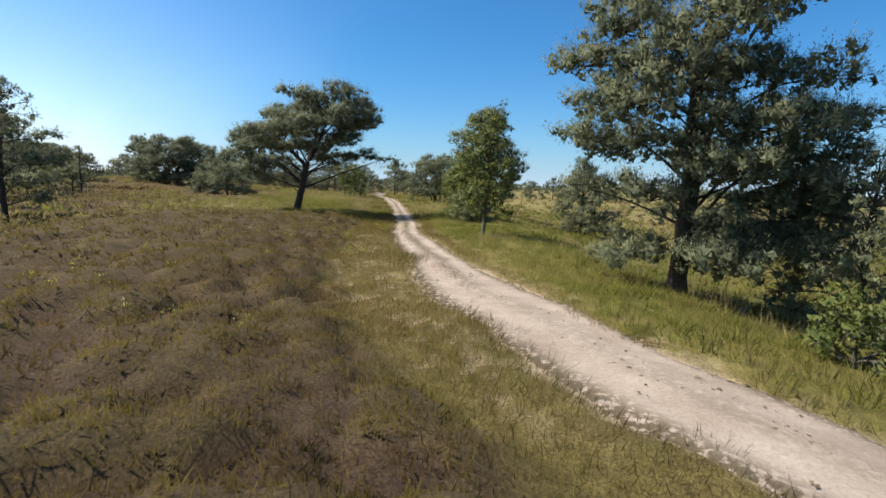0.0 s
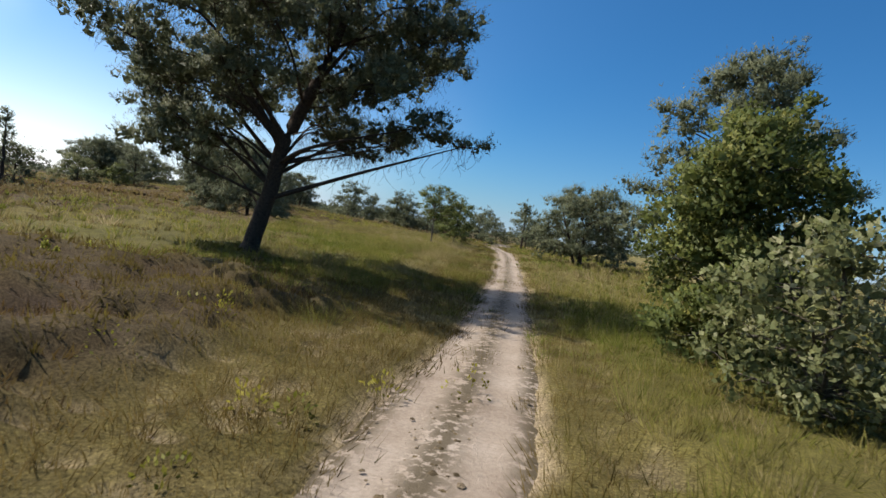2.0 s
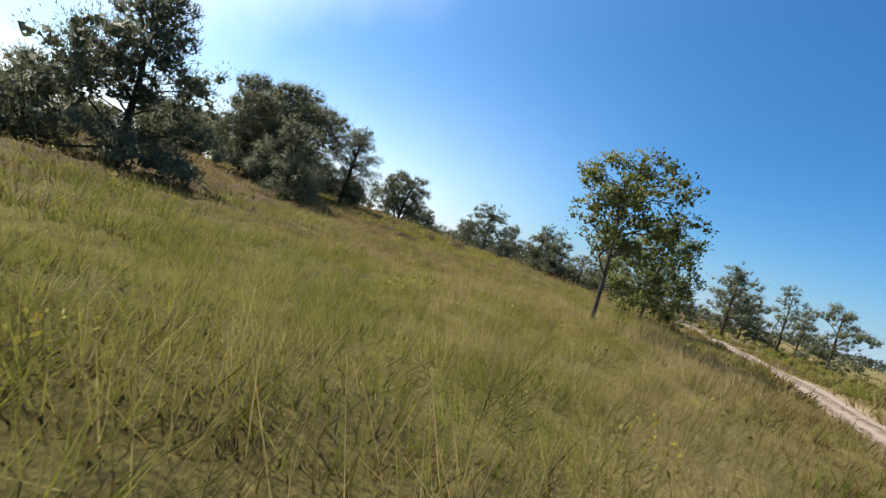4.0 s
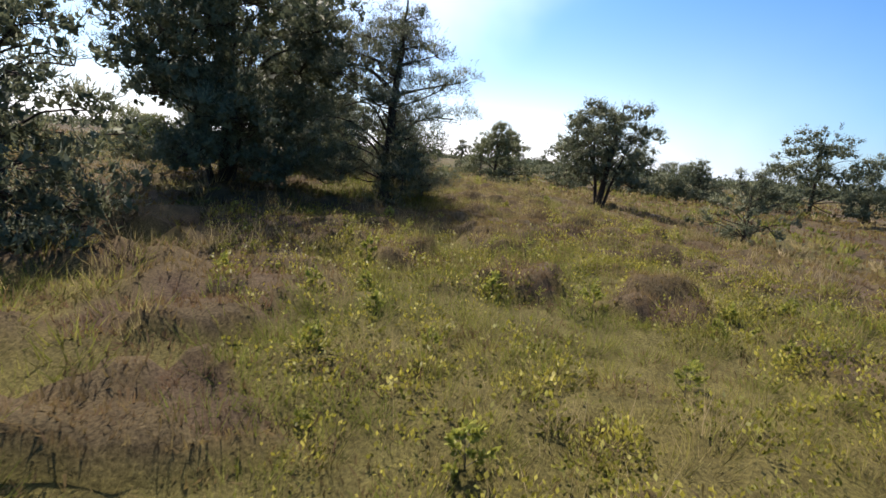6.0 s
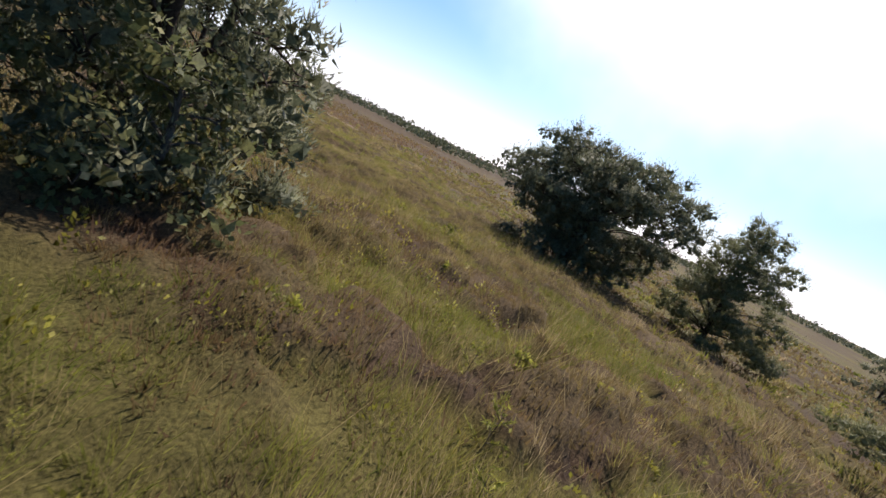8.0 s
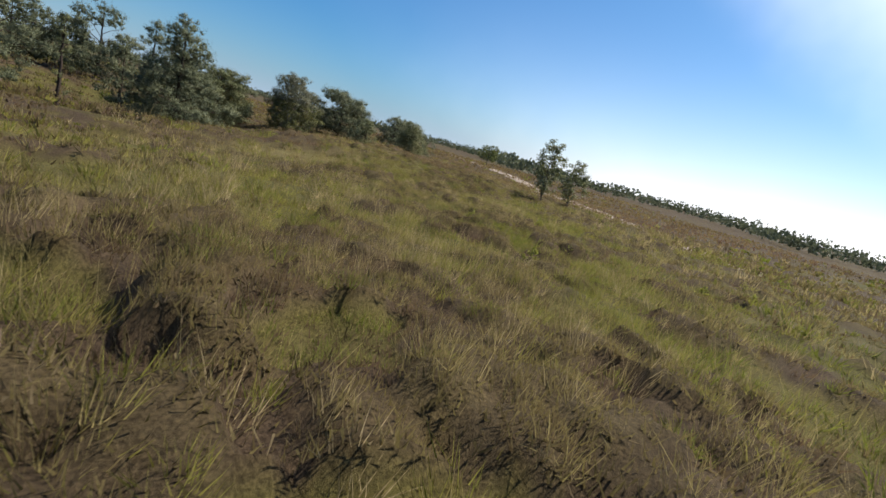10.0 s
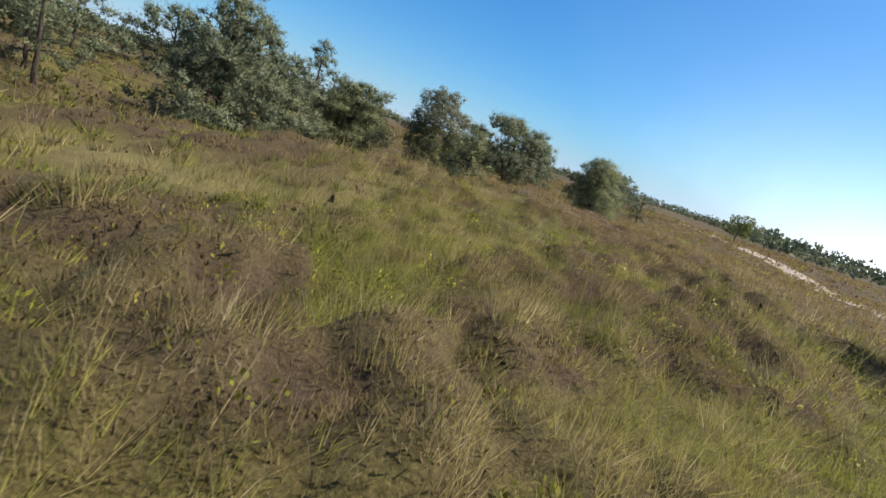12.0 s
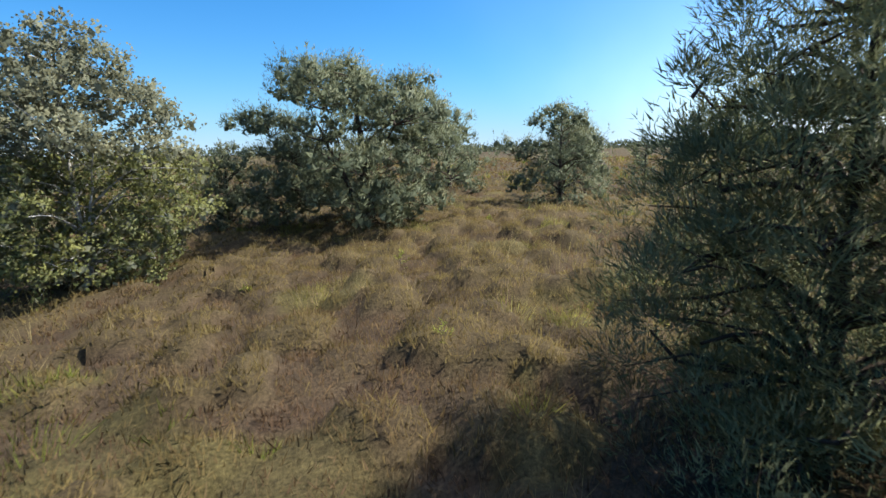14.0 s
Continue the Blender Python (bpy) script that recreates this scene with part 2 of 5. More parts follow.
def bark_material(name, dark, light, scale):
    m, n, l, b = material(name, 0.9, 0.2)
    t = noise_node(n, l, scale, 6, 0.7)
    r = ramp(n, l, t.outputs[0], [(0.35, dark), (0.7, light)])
    l.new(r.outputs[0], b.inputs["Base Color"])
    bumped(n, l, b, t.outputs[0], 0.8, 0.03)
    return m


M_BARK = bark_material("pine_bark", (0.03, 0.022, 0.017), (0.09, 0.065, 0.048), 14)
M_OAKBARK = bark_material("oak_bark", (0.05, 0.042, 0.032), (0.16, 0.14, 0.11), 18)
M_BIRCHBARK = bark_material("birch_bark", (0.09, 0.08, 0.07), (0.6, 0.57, 0.52), 7)
M_DEAD = bark_material("bleached_wood", (0.16, 0.12, 0.085), (0.44, 0.35, 0.265), 16)


def ground_material(name, grain, patch):
    m, n, l, b = material(name, 0.95, 0.12)
    att = n.new("ShaderNodeAttribute")
    att.attribute_name = "tint"
    fine, mid = noise_node(n, l, grain, 7, 0.75), noise_node(n, l, patch, 5, 0.65)
    r1 = ramp(n, l, fine.outputs[0], [(0.36, (0.45, 0.43, 0.4)), (0.5, (0.95, 0.92, 0.88)), (0.64, (1.6, 1.55, 1.45))])
    r2 = ramp(n, l, mid.outputs[0], [(0.3, (0.72, 0.7, 0.68)), (0.7, (1.25, 1.25, 1.15))])
    c = mixed(n, l, att.outputs["Color"], r1.outputs[0], 1.0, "MULTIPLY")
    c = mixed(n, l, c, r2.outputs[0], 1.0, "MULTIPLY")
    l.new(c, b.inputs["Base Color"])
    bumped(n, l, b, fine.outputs[0], 1.0, 0.9 / grain)
    return m


def sand_material():
    m, n, l, b = material("dry_sand", 0.95, 0.15)
    big, fine = noise_node(n, l, 1.1, 5, 0.6), noise_node(n, l, 26, 6, 0.75)
    r1 = ramp(n, l, big.outputs[0], [(0.3, (0.25, 0.195, 0.15)), (0.5, (0.32, 0.26, 0.205)), (0.72, (0.39, 0.325, 0.265))])
    r2 = ramp(n, l, fine.outputs[0], [(0.25, (0.7, 0.67, 0.64)), (0.6, (1.08, 1.08, 1.08))])
    c = mixed(n, l, r1.outputs[0], r2.outputs[0], 1.0, "MULTIPLY")
    # turf crumbs and scuffs where the tint marks the lane
    att = n.new("ShaderNodeAttribute")
    att.attribute_name = "tint"
    crumbs = noise_node(n, l, 8.0, 5, 0.7)
    r3 = ramp(n, l, crumbs.outputs[0], [(0.42, (0, 0, 0)), (0.49, (1, 1, 1))])
    lane = mixed(n, l, r3.outputs[0], att.outputs["Color"], 1.0, "MULTIPLY")
    c = mixed(n, l, c, (0.08, 0.062, 0.036, 1), lane)
    l.new(c, b.inputs["Base Color"])
    bumped(n, l, b, fine.outputs[0], 0.7, 0.03)
    return m


M_GROUND, M_SAND, M_MAT = ground_material("heath_soil", 11, 1.7), sand_material(), ground_material("matted_growth", 34, 2.6)


# ---- mesh helpers ----
def raw_mesh(name, verts, faces, mat, tint=None, shade=False, soft=None):
    """A mesh from arrays of verts (n, 3) and quads (m, 4), with a tint for each vertex."""
    verts, faces = np.asarray(verts, np.float32), np.asarray(faces, np.int32)
    me = bpy.data.meshes.new(name)
    me.vertices.add(len(verts))
    me.vertices.foreach_set("co", verts.ravel())
    k = faces.shape[1]
    me.loops.add(faces.size)
    me.loops.foreach_set("vertex_index", faces.ravel())
    me.polygons.add(len(faces))
    me.polygons.foreach_set("loop_start", np.arange(len(faces), dtype=np.int32) * k)
    me.polygons.foreach_set("loop_total", np.full(len(faces), k, np.int32))
    me.update(calc_edges=True)
    if tint is not None:
        a = me.color_attributes.new("tint", "FLOAT_COLOR", "POINT")
        a.data.foreach_set("color", np.column_stack([tint, np.ones(len(tint))]).astype(np.float32).ravel())
    if shade:
        me.polygons.foreach_set("use_smooth", np.ones(len(faces), bool))
    me.materials.append(mat)
    if soft is not None:
        me.normals_split_custom_set_from_vertices(soft.astype(np.float32))
    return me


def blades_mesh(name, p, way, length, width, tint, mat, rng, leaf=False, face=None, flip=None, soft=None):
    """One small triangle for each blade, or a small rhomb for each leaf: foot p, direction, length, width.
    soft: the way in which the tuft or clump that it grows in bulges there, by which it is shaded."""
    n = len(p)
    side = np.cross(way, rng.normal(size=(n, 3)) if face is None else face + rng.normal(0, 0.3, (n, 3)))
    side /= np.linalg.norm(side, axis=1, keepdims=True) + 1e-9
    w, end = side * (width / 2)[:, None], p + way * length[:, None]
    if leaf:
        mid = p + way * (length * 0.5)[:, None]
        v, k = np.stack([p, mid + w, end, mid - w], 1), 4
    else:
        v, k = np.stack([p - w, p + w, end], 1), 3
        if flip is not None:  # sprigs widening to their tips
            v[flip] = np.stack([p, end + w, end - w], 1)[flip]
    if soft is not None:  # the outer side of each blade turns outward
        out = np.cross(v[:, 1] - v[:, 0], v[:, 2] - v[:, 0])
        back = np.einsum("ij,ij->i", out, soft) < 0
        v[back] = v[back][:, ::-1]
        soft = np.repeat(unit(soft), k, 0)
    return raw_mesh(name, v.reshape(-1, 3), np.arange(k * n).reshape(-1, k), mat, np.repeat(tint, k, 0), soft is not None, soft)


def tube(points, radii, sides=6):
    """Verts and quads of a bent, tapering tube."""
    p, r = np.array(points, float), np.array(radii, float)
    d = np.gradient(p, axis=0)
    d /= np.linalg.norm(d, axis=1, keepdims=True) + 1e-9
    ref = np.where(np.abs(d[:, 2:]) > 0.9, [[1.0, 0, 0]], [[0, 0, 1.0]])
    u = np.cross(d, ref)
    u /= np.linalg.norm(u, axis=1, keepdims=True) + 1e-9
    v = np.cross(d, u)
    a = np.arange(sides) * 2 * np.pi / sides
    ring = p[:, None] + r[:, None, None] * (np.cos(a)[None, :, None] * u[:, None] + np.sin(a)[None, :, None] * v[:, None])
    i, j = np.meshgrid(np.arange(len(p) - 1), np.arange(sides), indexing="ij")
    f = np.stack([i * sides + j, i * sides + (j + 1) % sides, (i + 1) * sides + (j + 1) % sides, (i + 1) * sides + j], -1).reshape(-1, 4)
    return ring.reshape(-1, 3), f


def tubes_mesh(name, lines, mat, sides=5):
    vs, fs, k = [], [], 0
    for pts, radii in lines:
        v, f = tube(pts, radii, sides)
        vs.append(v)
        fs.append(f + k)
        k += len(v)
    return raw_mesh(name, np.vstack(vs), np.vstack(fs), mat, shade=True)


def part(name, me, parent, label=""):
    ob = new(name, me)
    ob.parent = parent
    return tagged(ob, label)


def unit(v):
    return v / (np.linalg.norm(v, axis=-1, keepdims=True) + 1e-9)


# ---- land ----
def axis_steps(lo, hi, fine_lo, fine_hi, fine, grow):
    """Grid lines: even between fine_lo and fine_hi, wider and wider outside."""
    mid = list(np.arange(fine_lo, fine_hi + 1e-6, fine))
    up, step = [], fine
    while (up[-1] if up else mid[-1]) < hi:
        step *= grow
        up.append((up[-1] if up else mid[-1]) + step)
    down, step = [], fine
    while (down[-1] if down else mid[0]) > lo:
        step *= grow
        down.append((down[-1] if down else mid[0]) - step)
    return np.array(down[::-1] + mid + up)


def cover_tint(x, y):
    """Colour of the soil and of the matted litter and moss on it."""
    sand, verge, green, heath, straw = zones(x, y)
    n1, n2 = vnoise(x, y, 3.1, 5)[:, None], vnoise(x, y, 0.9, 6)[:, None]
    own = cushions(x, y, 0.62, 3)[1][:, None]
    c = sand[:, None] * np.array([0.36, 0.29, 0.21])
    c = c + verge[:, None] * (np.array([0.092, 0.078, 0.026]) * (1 - n2) + np.array([0.14, 0.114, 0.046]) * n2)
    c = c + green[:, None] * (np.array([0.086, 0.088, 0.023]) * (1 - n1) + np.array([0.135, 0.118, 0.036]) * n1)
    c = c + heath[:, None] * (np.array([0.076, 0.053, 0.038]) * (1 - own) + np.array([0.095, 0.073, 0.038]) * own) * (1 - 0.1 * smooth(-50, -60, x) - 0.25 * smooth(-20, -10, x))[:, None]
    return c + straw[:, None] * (np.array([0.20, 0.165, 0.075]) * (1 - n1) + np.array([0.155, 0.14, 0.055]) * n1)


def cover_lift(x, y):
    """How high the matted growth stands over the soil: cushions of heather, low swells of grass."""
    sand, verge, green, heath, straw = zones(x, y)
    dome, own = cushions(x, y, 0.62, 3)
    small, _ = cushions(x, y, 0.23, 4)
    lift = heath * (0.02 + dome * (0.13 + 0.30 * own * (0.5 + vnoise(x, y, 2.3, 33))) + 0.08 * small)
    lift = lift + (green + straw) * (0.02 + 0.10 * vnoise(x, y, 0.9, 31) + 0.045 * small) + verge * (0.01 + 0.03 * small)
    return lift * smooth(0.55, 1.1, np.abs(across(off_line(x, y, TRACK_FINE), y))) - 0.05 * sand - 0.01


def build_ground():
    xs, ys = axis_steps(-1800, 1800, -96, 24, 1.0, 1.12), axis_steps(-1800, 1800, -6, 106, 1.0, 1.12)
    gx, gy = np.meshgrid(xs, ys)
    x, y = gx.ravel(), gy.ravel()
    s = np.abs(off_line(x, y, TRACK_FINE))
    z = gh(x, y) - 0.06 + 0.04 * (vnoise(x, y, 1.1, 8) - 0.5) * smooth(1.2, 2.5, s)
    i, j = np.meshgrid(np.arange(len(ys) - 1), np.arange(len(xs) - 1), indexing="ij")
    a = (i * len(xs) + j).ravel()
    f = np.stack([a, a + 1, a + 1 + len(xs), a + len(xs)], 1)
    me = raw_mesh("ground", np.column_stack([x, y, z]), f, M_GROUND, cover_tint(x, y), True)
    tagged(new("ground", me), "dry heathland soil with moss and litter", "ground", kind="structure")


def build_track(name, points, half, label, ragged=0.28, step=0.18, cross=0.11, lift=0.0):
    """A sandy two-rut way, its ragged edges sinking under the turf."""
    line = spline(points, step)
    d = unit(np.gradient(line, axis=0))
    right = np.column_stack([d[:, 1], -d[:, 0]])
    s = np.arange(-half * 2.4 - (2.0 if half < 1 else 0), half * 1.7 + (1.2 if half < 1 else 0) + 1e-6, cross)
    x = line[:, :1] + right[:, :1] * s
    y = line[:, 1:] + right[:, 1:] * s
    sf = np.broadcast_to(s, x.shape)
    far_left = sf
    if half < 1:
        sf = across(sf, y)
    edge = half + ragged * (vnoise(x, y, 1.3, 11) - 0.5) + 0.3 * ragged * (vnoise(x, y, 0.22, 12) - 0.5)
    inside = smooth(-0.22, 0.10, edge - np.abs(sf))
    patches = smooth(0.58, 0.74, 0.4 * vnoise(x, y, 0.9, 13) + 0.6 * vnoise(x, y, 0.24, 12)) * np.exp(-((far_left + half * 3.4) / 0.5) ** 2) * (smooth(5, 9, y) * smooth(37, 32, y) if half < 1 else 0)
    inside = np.maximum(inside, 0.9 * patches)
    ruts = -0.03 * (np.exp(-((sf - 0.40 * half / 0.62) / 0.2) ** 2) + np.exp(-((sf + 0.40 * half / 0.62) / 0.22) ** 2))
    grit = 0.012 * (vnoise(x, y, 0.5, 14) - 0.5) + 0.014 * (vnoise(x, y, 0.17, 15) - 0.5)
    # scuffed pits and turf crumbs along the middle and the edges
    lane = np.maximum(np.exp(-((sf + 0.02) / (0.30 * half)) ** 2) * (0.3 + 0.7 * smooth(8, 17, y)), smooth(half * 0.7, half * 1.15, np.abs(sf)))
    z = gh(x, y) + lift + 0.012 + (ruts + grit) * inside - (1 - inside) * 0.07 + 0.02 * patches
    litter = np.repeat(np.clip(0.95 * lane * (1 - patches) * (1 if half < 1 else 0.3), 0, 1).ravel()[:, None], 3, 1)
    i, j = np.meshgrid(np.arange(len(line) - 1), np.arange(len(s) - 1), indexing="ij")
    a = (i * len(s) + j).ravel()
    f = np.stack([a, a + len(s), a + len(s) + 1, a + 1], 1)
    me = raw_mesh(name, np.column_stack([x.ravel(), y.ravel(), z.ravel()]), f[:, ::-1], M_SAND, litter, True)
    tagged(new(name, me), label, "path", kind="structure")


def build_mat(name, label, step, d_lo, d_hi):
    """The matted lower growth of the heath, cushion by cushion, beside the flown stretch."""
    p = np.array(FLIGHT_LINE)
    xs, ys = np.arange(p[:, 0].min() - d_hi, p[:, 0].max() + d_hi, step), np.arange(p[:, 1].min() - d_hi, p[:, 1].max() + d_hi, step)
    gx, gy = np.meshgrid(xs, ys)
    d = np.abs(off_line(gx, gy, FLIGHT_LINE))
    mid = (d[:-1, :-1] + d[1:, 1:]) / 2
    i, j = np.nonzero((mid >= d_lo) & (mid < d_hi))
    a = i * len(xs) + j
    f = np.stack([a, a + 1, a + 1 + len(xs), a + len(xs)], 1)
    used, f = np.unique(f, return_inverse=True)
    x, y, d = gx.ravel()[used], gy.ravel()[used], d.ravel()[used]
    x, y = x + 0.3 * step * np.sin(y * 91.7), y + 0.3 * step * np.sin(x * 83.1)
    sink = 0.10 * (1 - smooth(d_hi, d_hi - 2.0, d)) * (d_hi > 8) + 0.05 * smooth(d_lo + 0.6, d_lo, d) * (d_lo > 0)
    me = raw_mesh(name, np.column_stack([x, y, gh(x, y) + cover_lift(x, y) - sink]), f.reshape(-1, 4), M_MAT, cover_tint(x, y), True)
    tagged(new(name, me), label, "heath", kind="stuff")


def build_crumbs():
    """Clods of turf and trodden sand strewn along the middle and the edges of the track."""
    rng = np.random.default_rng(17)
    line = spline(TRACK, 0.05)
    n = 9000
    k = rng.integers(1, len(line) - 1, n)
    d = unit(line[k + 1] - line[k - 1])
    side = np.where(rng.uniform(size=n) < 0.5, rng.normal(0.0, 0.13, n), np.where(rng.uniform(size=n) < 0.5, -1, 1) * rng.normal(0.66, 0.16, n))
    w = 1 + 0.6 * smooth(17, 8, line[k, 1])
    off = side * w + 0.37 * (w - 1)
    x, y = line[k, 0] + d[:, 1] * off, line[k, 1] - d[:, 0] * off
    keep = (y > -6) & (y < 60) & (vnoise(x, y, 0.7, 41) > 0.42)
    x, y = x[keep], y[keep]
    n = len(x)
    r = rng.gamma(3.0, 0.0055, n).clip(0.006, 0.04)
    corner = np.array([[1, 0, 0], [0.3, 0.95, 0], [-0.8, 0.6, 0], [-0.8, -0.6, 0], [0.3, -0.95, 0], [0, 0, 1]])
    v = corner * r[:, None, None] * rng.uniform(0.6, 1.4, (n, 6, 1)) * [1.0, 1.0, 0.6]
    v = v + np.column_stack([x, y, gh(x, y) + 0.004])[:, None]
    f = np.array([[0, 1, 5], [1, 2, 5], [2, 3, 5], [3, 4, 5], [4, 0, 5]])
    tint = pick([(0.11, 0.085, 0.05), (0.18, 0.14, 0.09), (0.28, 0.225, 0.165)], rng.uniform(size=n))
    me = raw_mesh("turf_crumbs", v.reshape(-1, 3), (f[None] + 6 * np.arange(n)[:, None, None]).reshape(-1, 3), M_GROUND, np.repeat(tint, 6, 0))
    tagged(new("turf_crumbs", me), "brown turf clods strewn on the sand track", "turf clods", kind="stuff")


build_ground()
build_mat("heath_mat", "matted heather cushions, moss and grass litter", 0.145, 0, 4.0)
build_mat("heath_mat", "matted heather and grass farther off", 0.38, 3.7, 13)
build_track("sand_track", TRACK, 0.62, "pale dry sand track with two ruts")
build_track("sand_track", SANDWAY, 1.1, "far pale sandy way across the heath", 1.2, 0.5, 0.25, 0.03)


# ---- low plants ----
RNG = np.random.default_rng(7)


def scatter(cell, d_lo, d_hi):
    """Jittered places whose distance to the flown stretch lies between d_lo and d_hi."""
    p = np.array(FLIGHT_LINE)
    x0, y0, x1, y1 = *(p.min(0) - d_hi), *(p.max(0) + d_hi)
    gx, gy = np.meshgrid(np.arange(x0, x1, cell), np.arange(y0, y1, cell))
    x = gx.ravel() + RNG.uniform(-0.5, 0.5, gx.size) * cell
    y = gy.ravel() + RNG.uniform(-0.5, 0.5, gx.size) * cell
    d = np.abs(off_line(x, y, FLIGHT_LINE))
    ok = (d >= d_lo) & (d < d_hi)
    return x[ok], y[ok]


def pick(stops, u):
    """A colour between the stops for u from 0 to 1."""
    stops = np.array(stops)
    k = np.clip(u, 0, 0.9999) * (len(stops) - 1)
    i = k.astype(int)
    return stops[i] + (stops[i + 1] - stops[i]) * (k - i)[:, None]


HEATHER = [(0.07, 0.047, 0.032), (0.108, 0.074, 0.044), (0.12, 0.094, 0.042), (0.14, 0.116, 0.044), (0.185, 0.138, 0.10)]
GRASS = [(0.095, 0.118, 0.02), (0.14, 0.155, 0.028), (0.20, 0.185, 0.044), (0.25, 0.205, 0.09)]
STRAW = [(0.17, 0.15, 0.05), (0.25, 0.205, 0.09), (0.35, 0.28, 0.16)]
RUSSET = [(0.10, 0.076, 0.022), (0.145, 0.103, 0.034), (0.12, 0.115, 0.028)]


def plants(x, y, which, size, per, width):
    """Blades of one cover at tufts x, y. which: 1 verge, 2 grass, 3 heather, 4 straw, 5 tall dry stalks."""
    w = np.array(zones(x, y))
    # grass and straw also stand between the heather of the rise and of the western heath
    among = 0.16 * smooth(-52, -58, x) * smooth(43, 50, y) + 0.12 * smooth(-20, -25, x) * smooth(-58, -52, x) * smooth(60, 64, y)
    w[2], w[4] = w[2] + among * w[3], w[4] + 1.7 * among * w[3]
    stalky = (w[2] + w[4] + (0.3 + 0.6 * smooth(-54, -60, x) * smooth(34, 40, y)) * w[3] * smooth(-14, -24, x)) * smooth(0.5, 0.64, vnoise(x, y, 2.1, 61))
    keep = RNG.uniform(size=len(x)) < (stalky if which == 5 else w[which])
    x, y = x[keep], y[keep]
    if not len(x):
        return None
    tone = np.clip(0.6 * vnoise(x, y, 4.0, 21) + 0.3 * vnoise(x, y, 1.1, 22) + 0.5 * RNG.uniform(size=len(x)) - 0.2, 0, 1)
    n = len(x) * per
    big = (0.65 + 0.7 * vnoise(x, y, 1.6, 23)) * RNG.uniform(0.6, 1.4, len(x))
    tone, big, tx, ty = (np.repeat(v, per) for v in (tone, big, x, y))
    a, r = RNG.uniform(0, 2 * np.pi, n), np.sqrt(RNG.uniform(size=n))
    if which == 3:
        rad, tall, lean = 0.45 * size * big, 0.30 * size * big, 0.35
    elif which == 1:
        rad, tall, lean = 0.30 * size * big, 0.15 * size * big, 0.8
    elif which == 5:
        rad, tall, lean = 0.25 * size * big, 0.55 * size * big, 0.35
    elif which == 4:
        rad, tall, lean = 0.24 * size * big, 0.35 * size * big, 0.5
    else:
        rad, tall, lean = 0.27 * size * big, 0.26 * size * big, 0.8
    px, py = tx + np.cos(a) * r * rad, ty + np.sin(a) * r * rad
    out = np.column_stack([np.cos(a) * r, np.sin(a) * r, np.zeros(n)])
    way = unit(out * lean + RNG.normal(0, 0.42 if which == 3 else 0.28, (n, 3)) + [0, 0, 1])
    if which == 3:
        foot = gh(px, py) + np.maximum(cover_lift(px, py), 0) - 0.02
        length = RNG.uniform(0.05, 0.15, n) * size
        col = pick(HEATHER, np.clip(0.55 * tone + 0.45 * cushions(px, py, 0.62, 3)[1] + RNG.normal(0, 0.07, n), 0, 1))
    else:
        foot = gh(px, py) + np.maximum(cover_lift(px, py), 0) - 0.03
        length = tall * RNG.uniform(0.55, 1.25, n)
        col = pick({1: RUSSET, 2: GRASS, 4: STRAW, 5: STRAW}[which], np.clip(tone + RNG.normal(0, 0.13, n), 0, 1))
    warm = (smooth(-14, -24, px) * smooth(-56, -48, px) * smooth(40, 52, py))[:, None]
    if which == 3:
        mauve = (smooth(-60, -66, px) * smooth(47, 42, py) * smooth(28, 34, py))[:, None]
        col = col * (1 + (smooth(-60, -66, px) * smooth(34, 28, py))[:, None] * (np.array([1.06, 1.0, 0.95]) - 1))
        col = col * (1 + mauve * (np.array([1.12, 1.0, 1.12]) - 1))
        east = smooth(-20, -10, px)[:, None]
        col = col * (1 + warm * (np.array([1.05, 0.97, 0.92]) - 1)) * (1 + east * (np.array([0.78, 0.76, 0.50]) - 1))
    col = col * (1 + 0.22 * smooth(-50, -60, px)[:, None] * np.array([1.0, 0.93, 0.9]))
    wid = np.full(n, width) * RNG.uniform(0.6, 1.4, n)
    bulge = out * 0.75 + [0, 0, 0.8] + RNG.normal(0, 0.22, (n, 3))
    if which == 3:  # heather is shaded by the cushion that it forms
        slope = [(cushions(px - 0.04 * i, py - 0.04 * j, 0.62, 3)[0] - cushions(px + 0.04 * i, py + 0.04 * j, 0.62, 3)[0]) * 5.0 for i, j in ((1, 0), (0, 1))]
        bulge = np.column_stack([*slope, np.ones(n)]) + RNG.normal(0, 0.15, (n, 3))
    return np.column_stack([px, py, foot]), way, length, wid, col, bulge


def build_cover(name, label, which, plan, category):
    got = [g for cell, lo, hi, size, per, width in plan if (g := plants(*scatter(cell, lo, hi), which, size, per, width)) is not None]
    p, way, length, wid, col, bulge = (np.concatenate(c) for c in zip(*got))
    flip = RNG.uniform(size=len(p)) < 0.08 if which == 3 else None
    me = blades_mesh(name, p, way, length, wid, col, M_COVER, RNG, flip=flip, soft=bulge)
    tagged(new(name, me), label, category, kind="stuff")


build_crumbs()
build_cover("heather", "brown and olive heather carpet in low cushions", 3,
            [(0.42, 0, 2.6, 1.0, 110, 0.015), (0.50, 2.6, 6.0, 1.05, 64, 0.022), (0.80, 6.0, 13, 1.2, 44, 0.048), (1.4, 13, 32, 2.0, 20, 0.11), (2.6, 32, 80, 3.0, 11, 0.28)], "heather")
build_cover("grass", "green moor grass with straw tips", 2,
            [(0.34, 0, 3.2, 0.85, 84, 0.0075), (0.42, 3.2, 6.5, 0.9, 42, 0.015), (0.7, 6.5, 14, 0.9, 26, 0.038), (1.1, 14, 32, 0.95, 24, 0.10), (2.6, 32, 80, 1.2, 16, 0.3)], "grass")
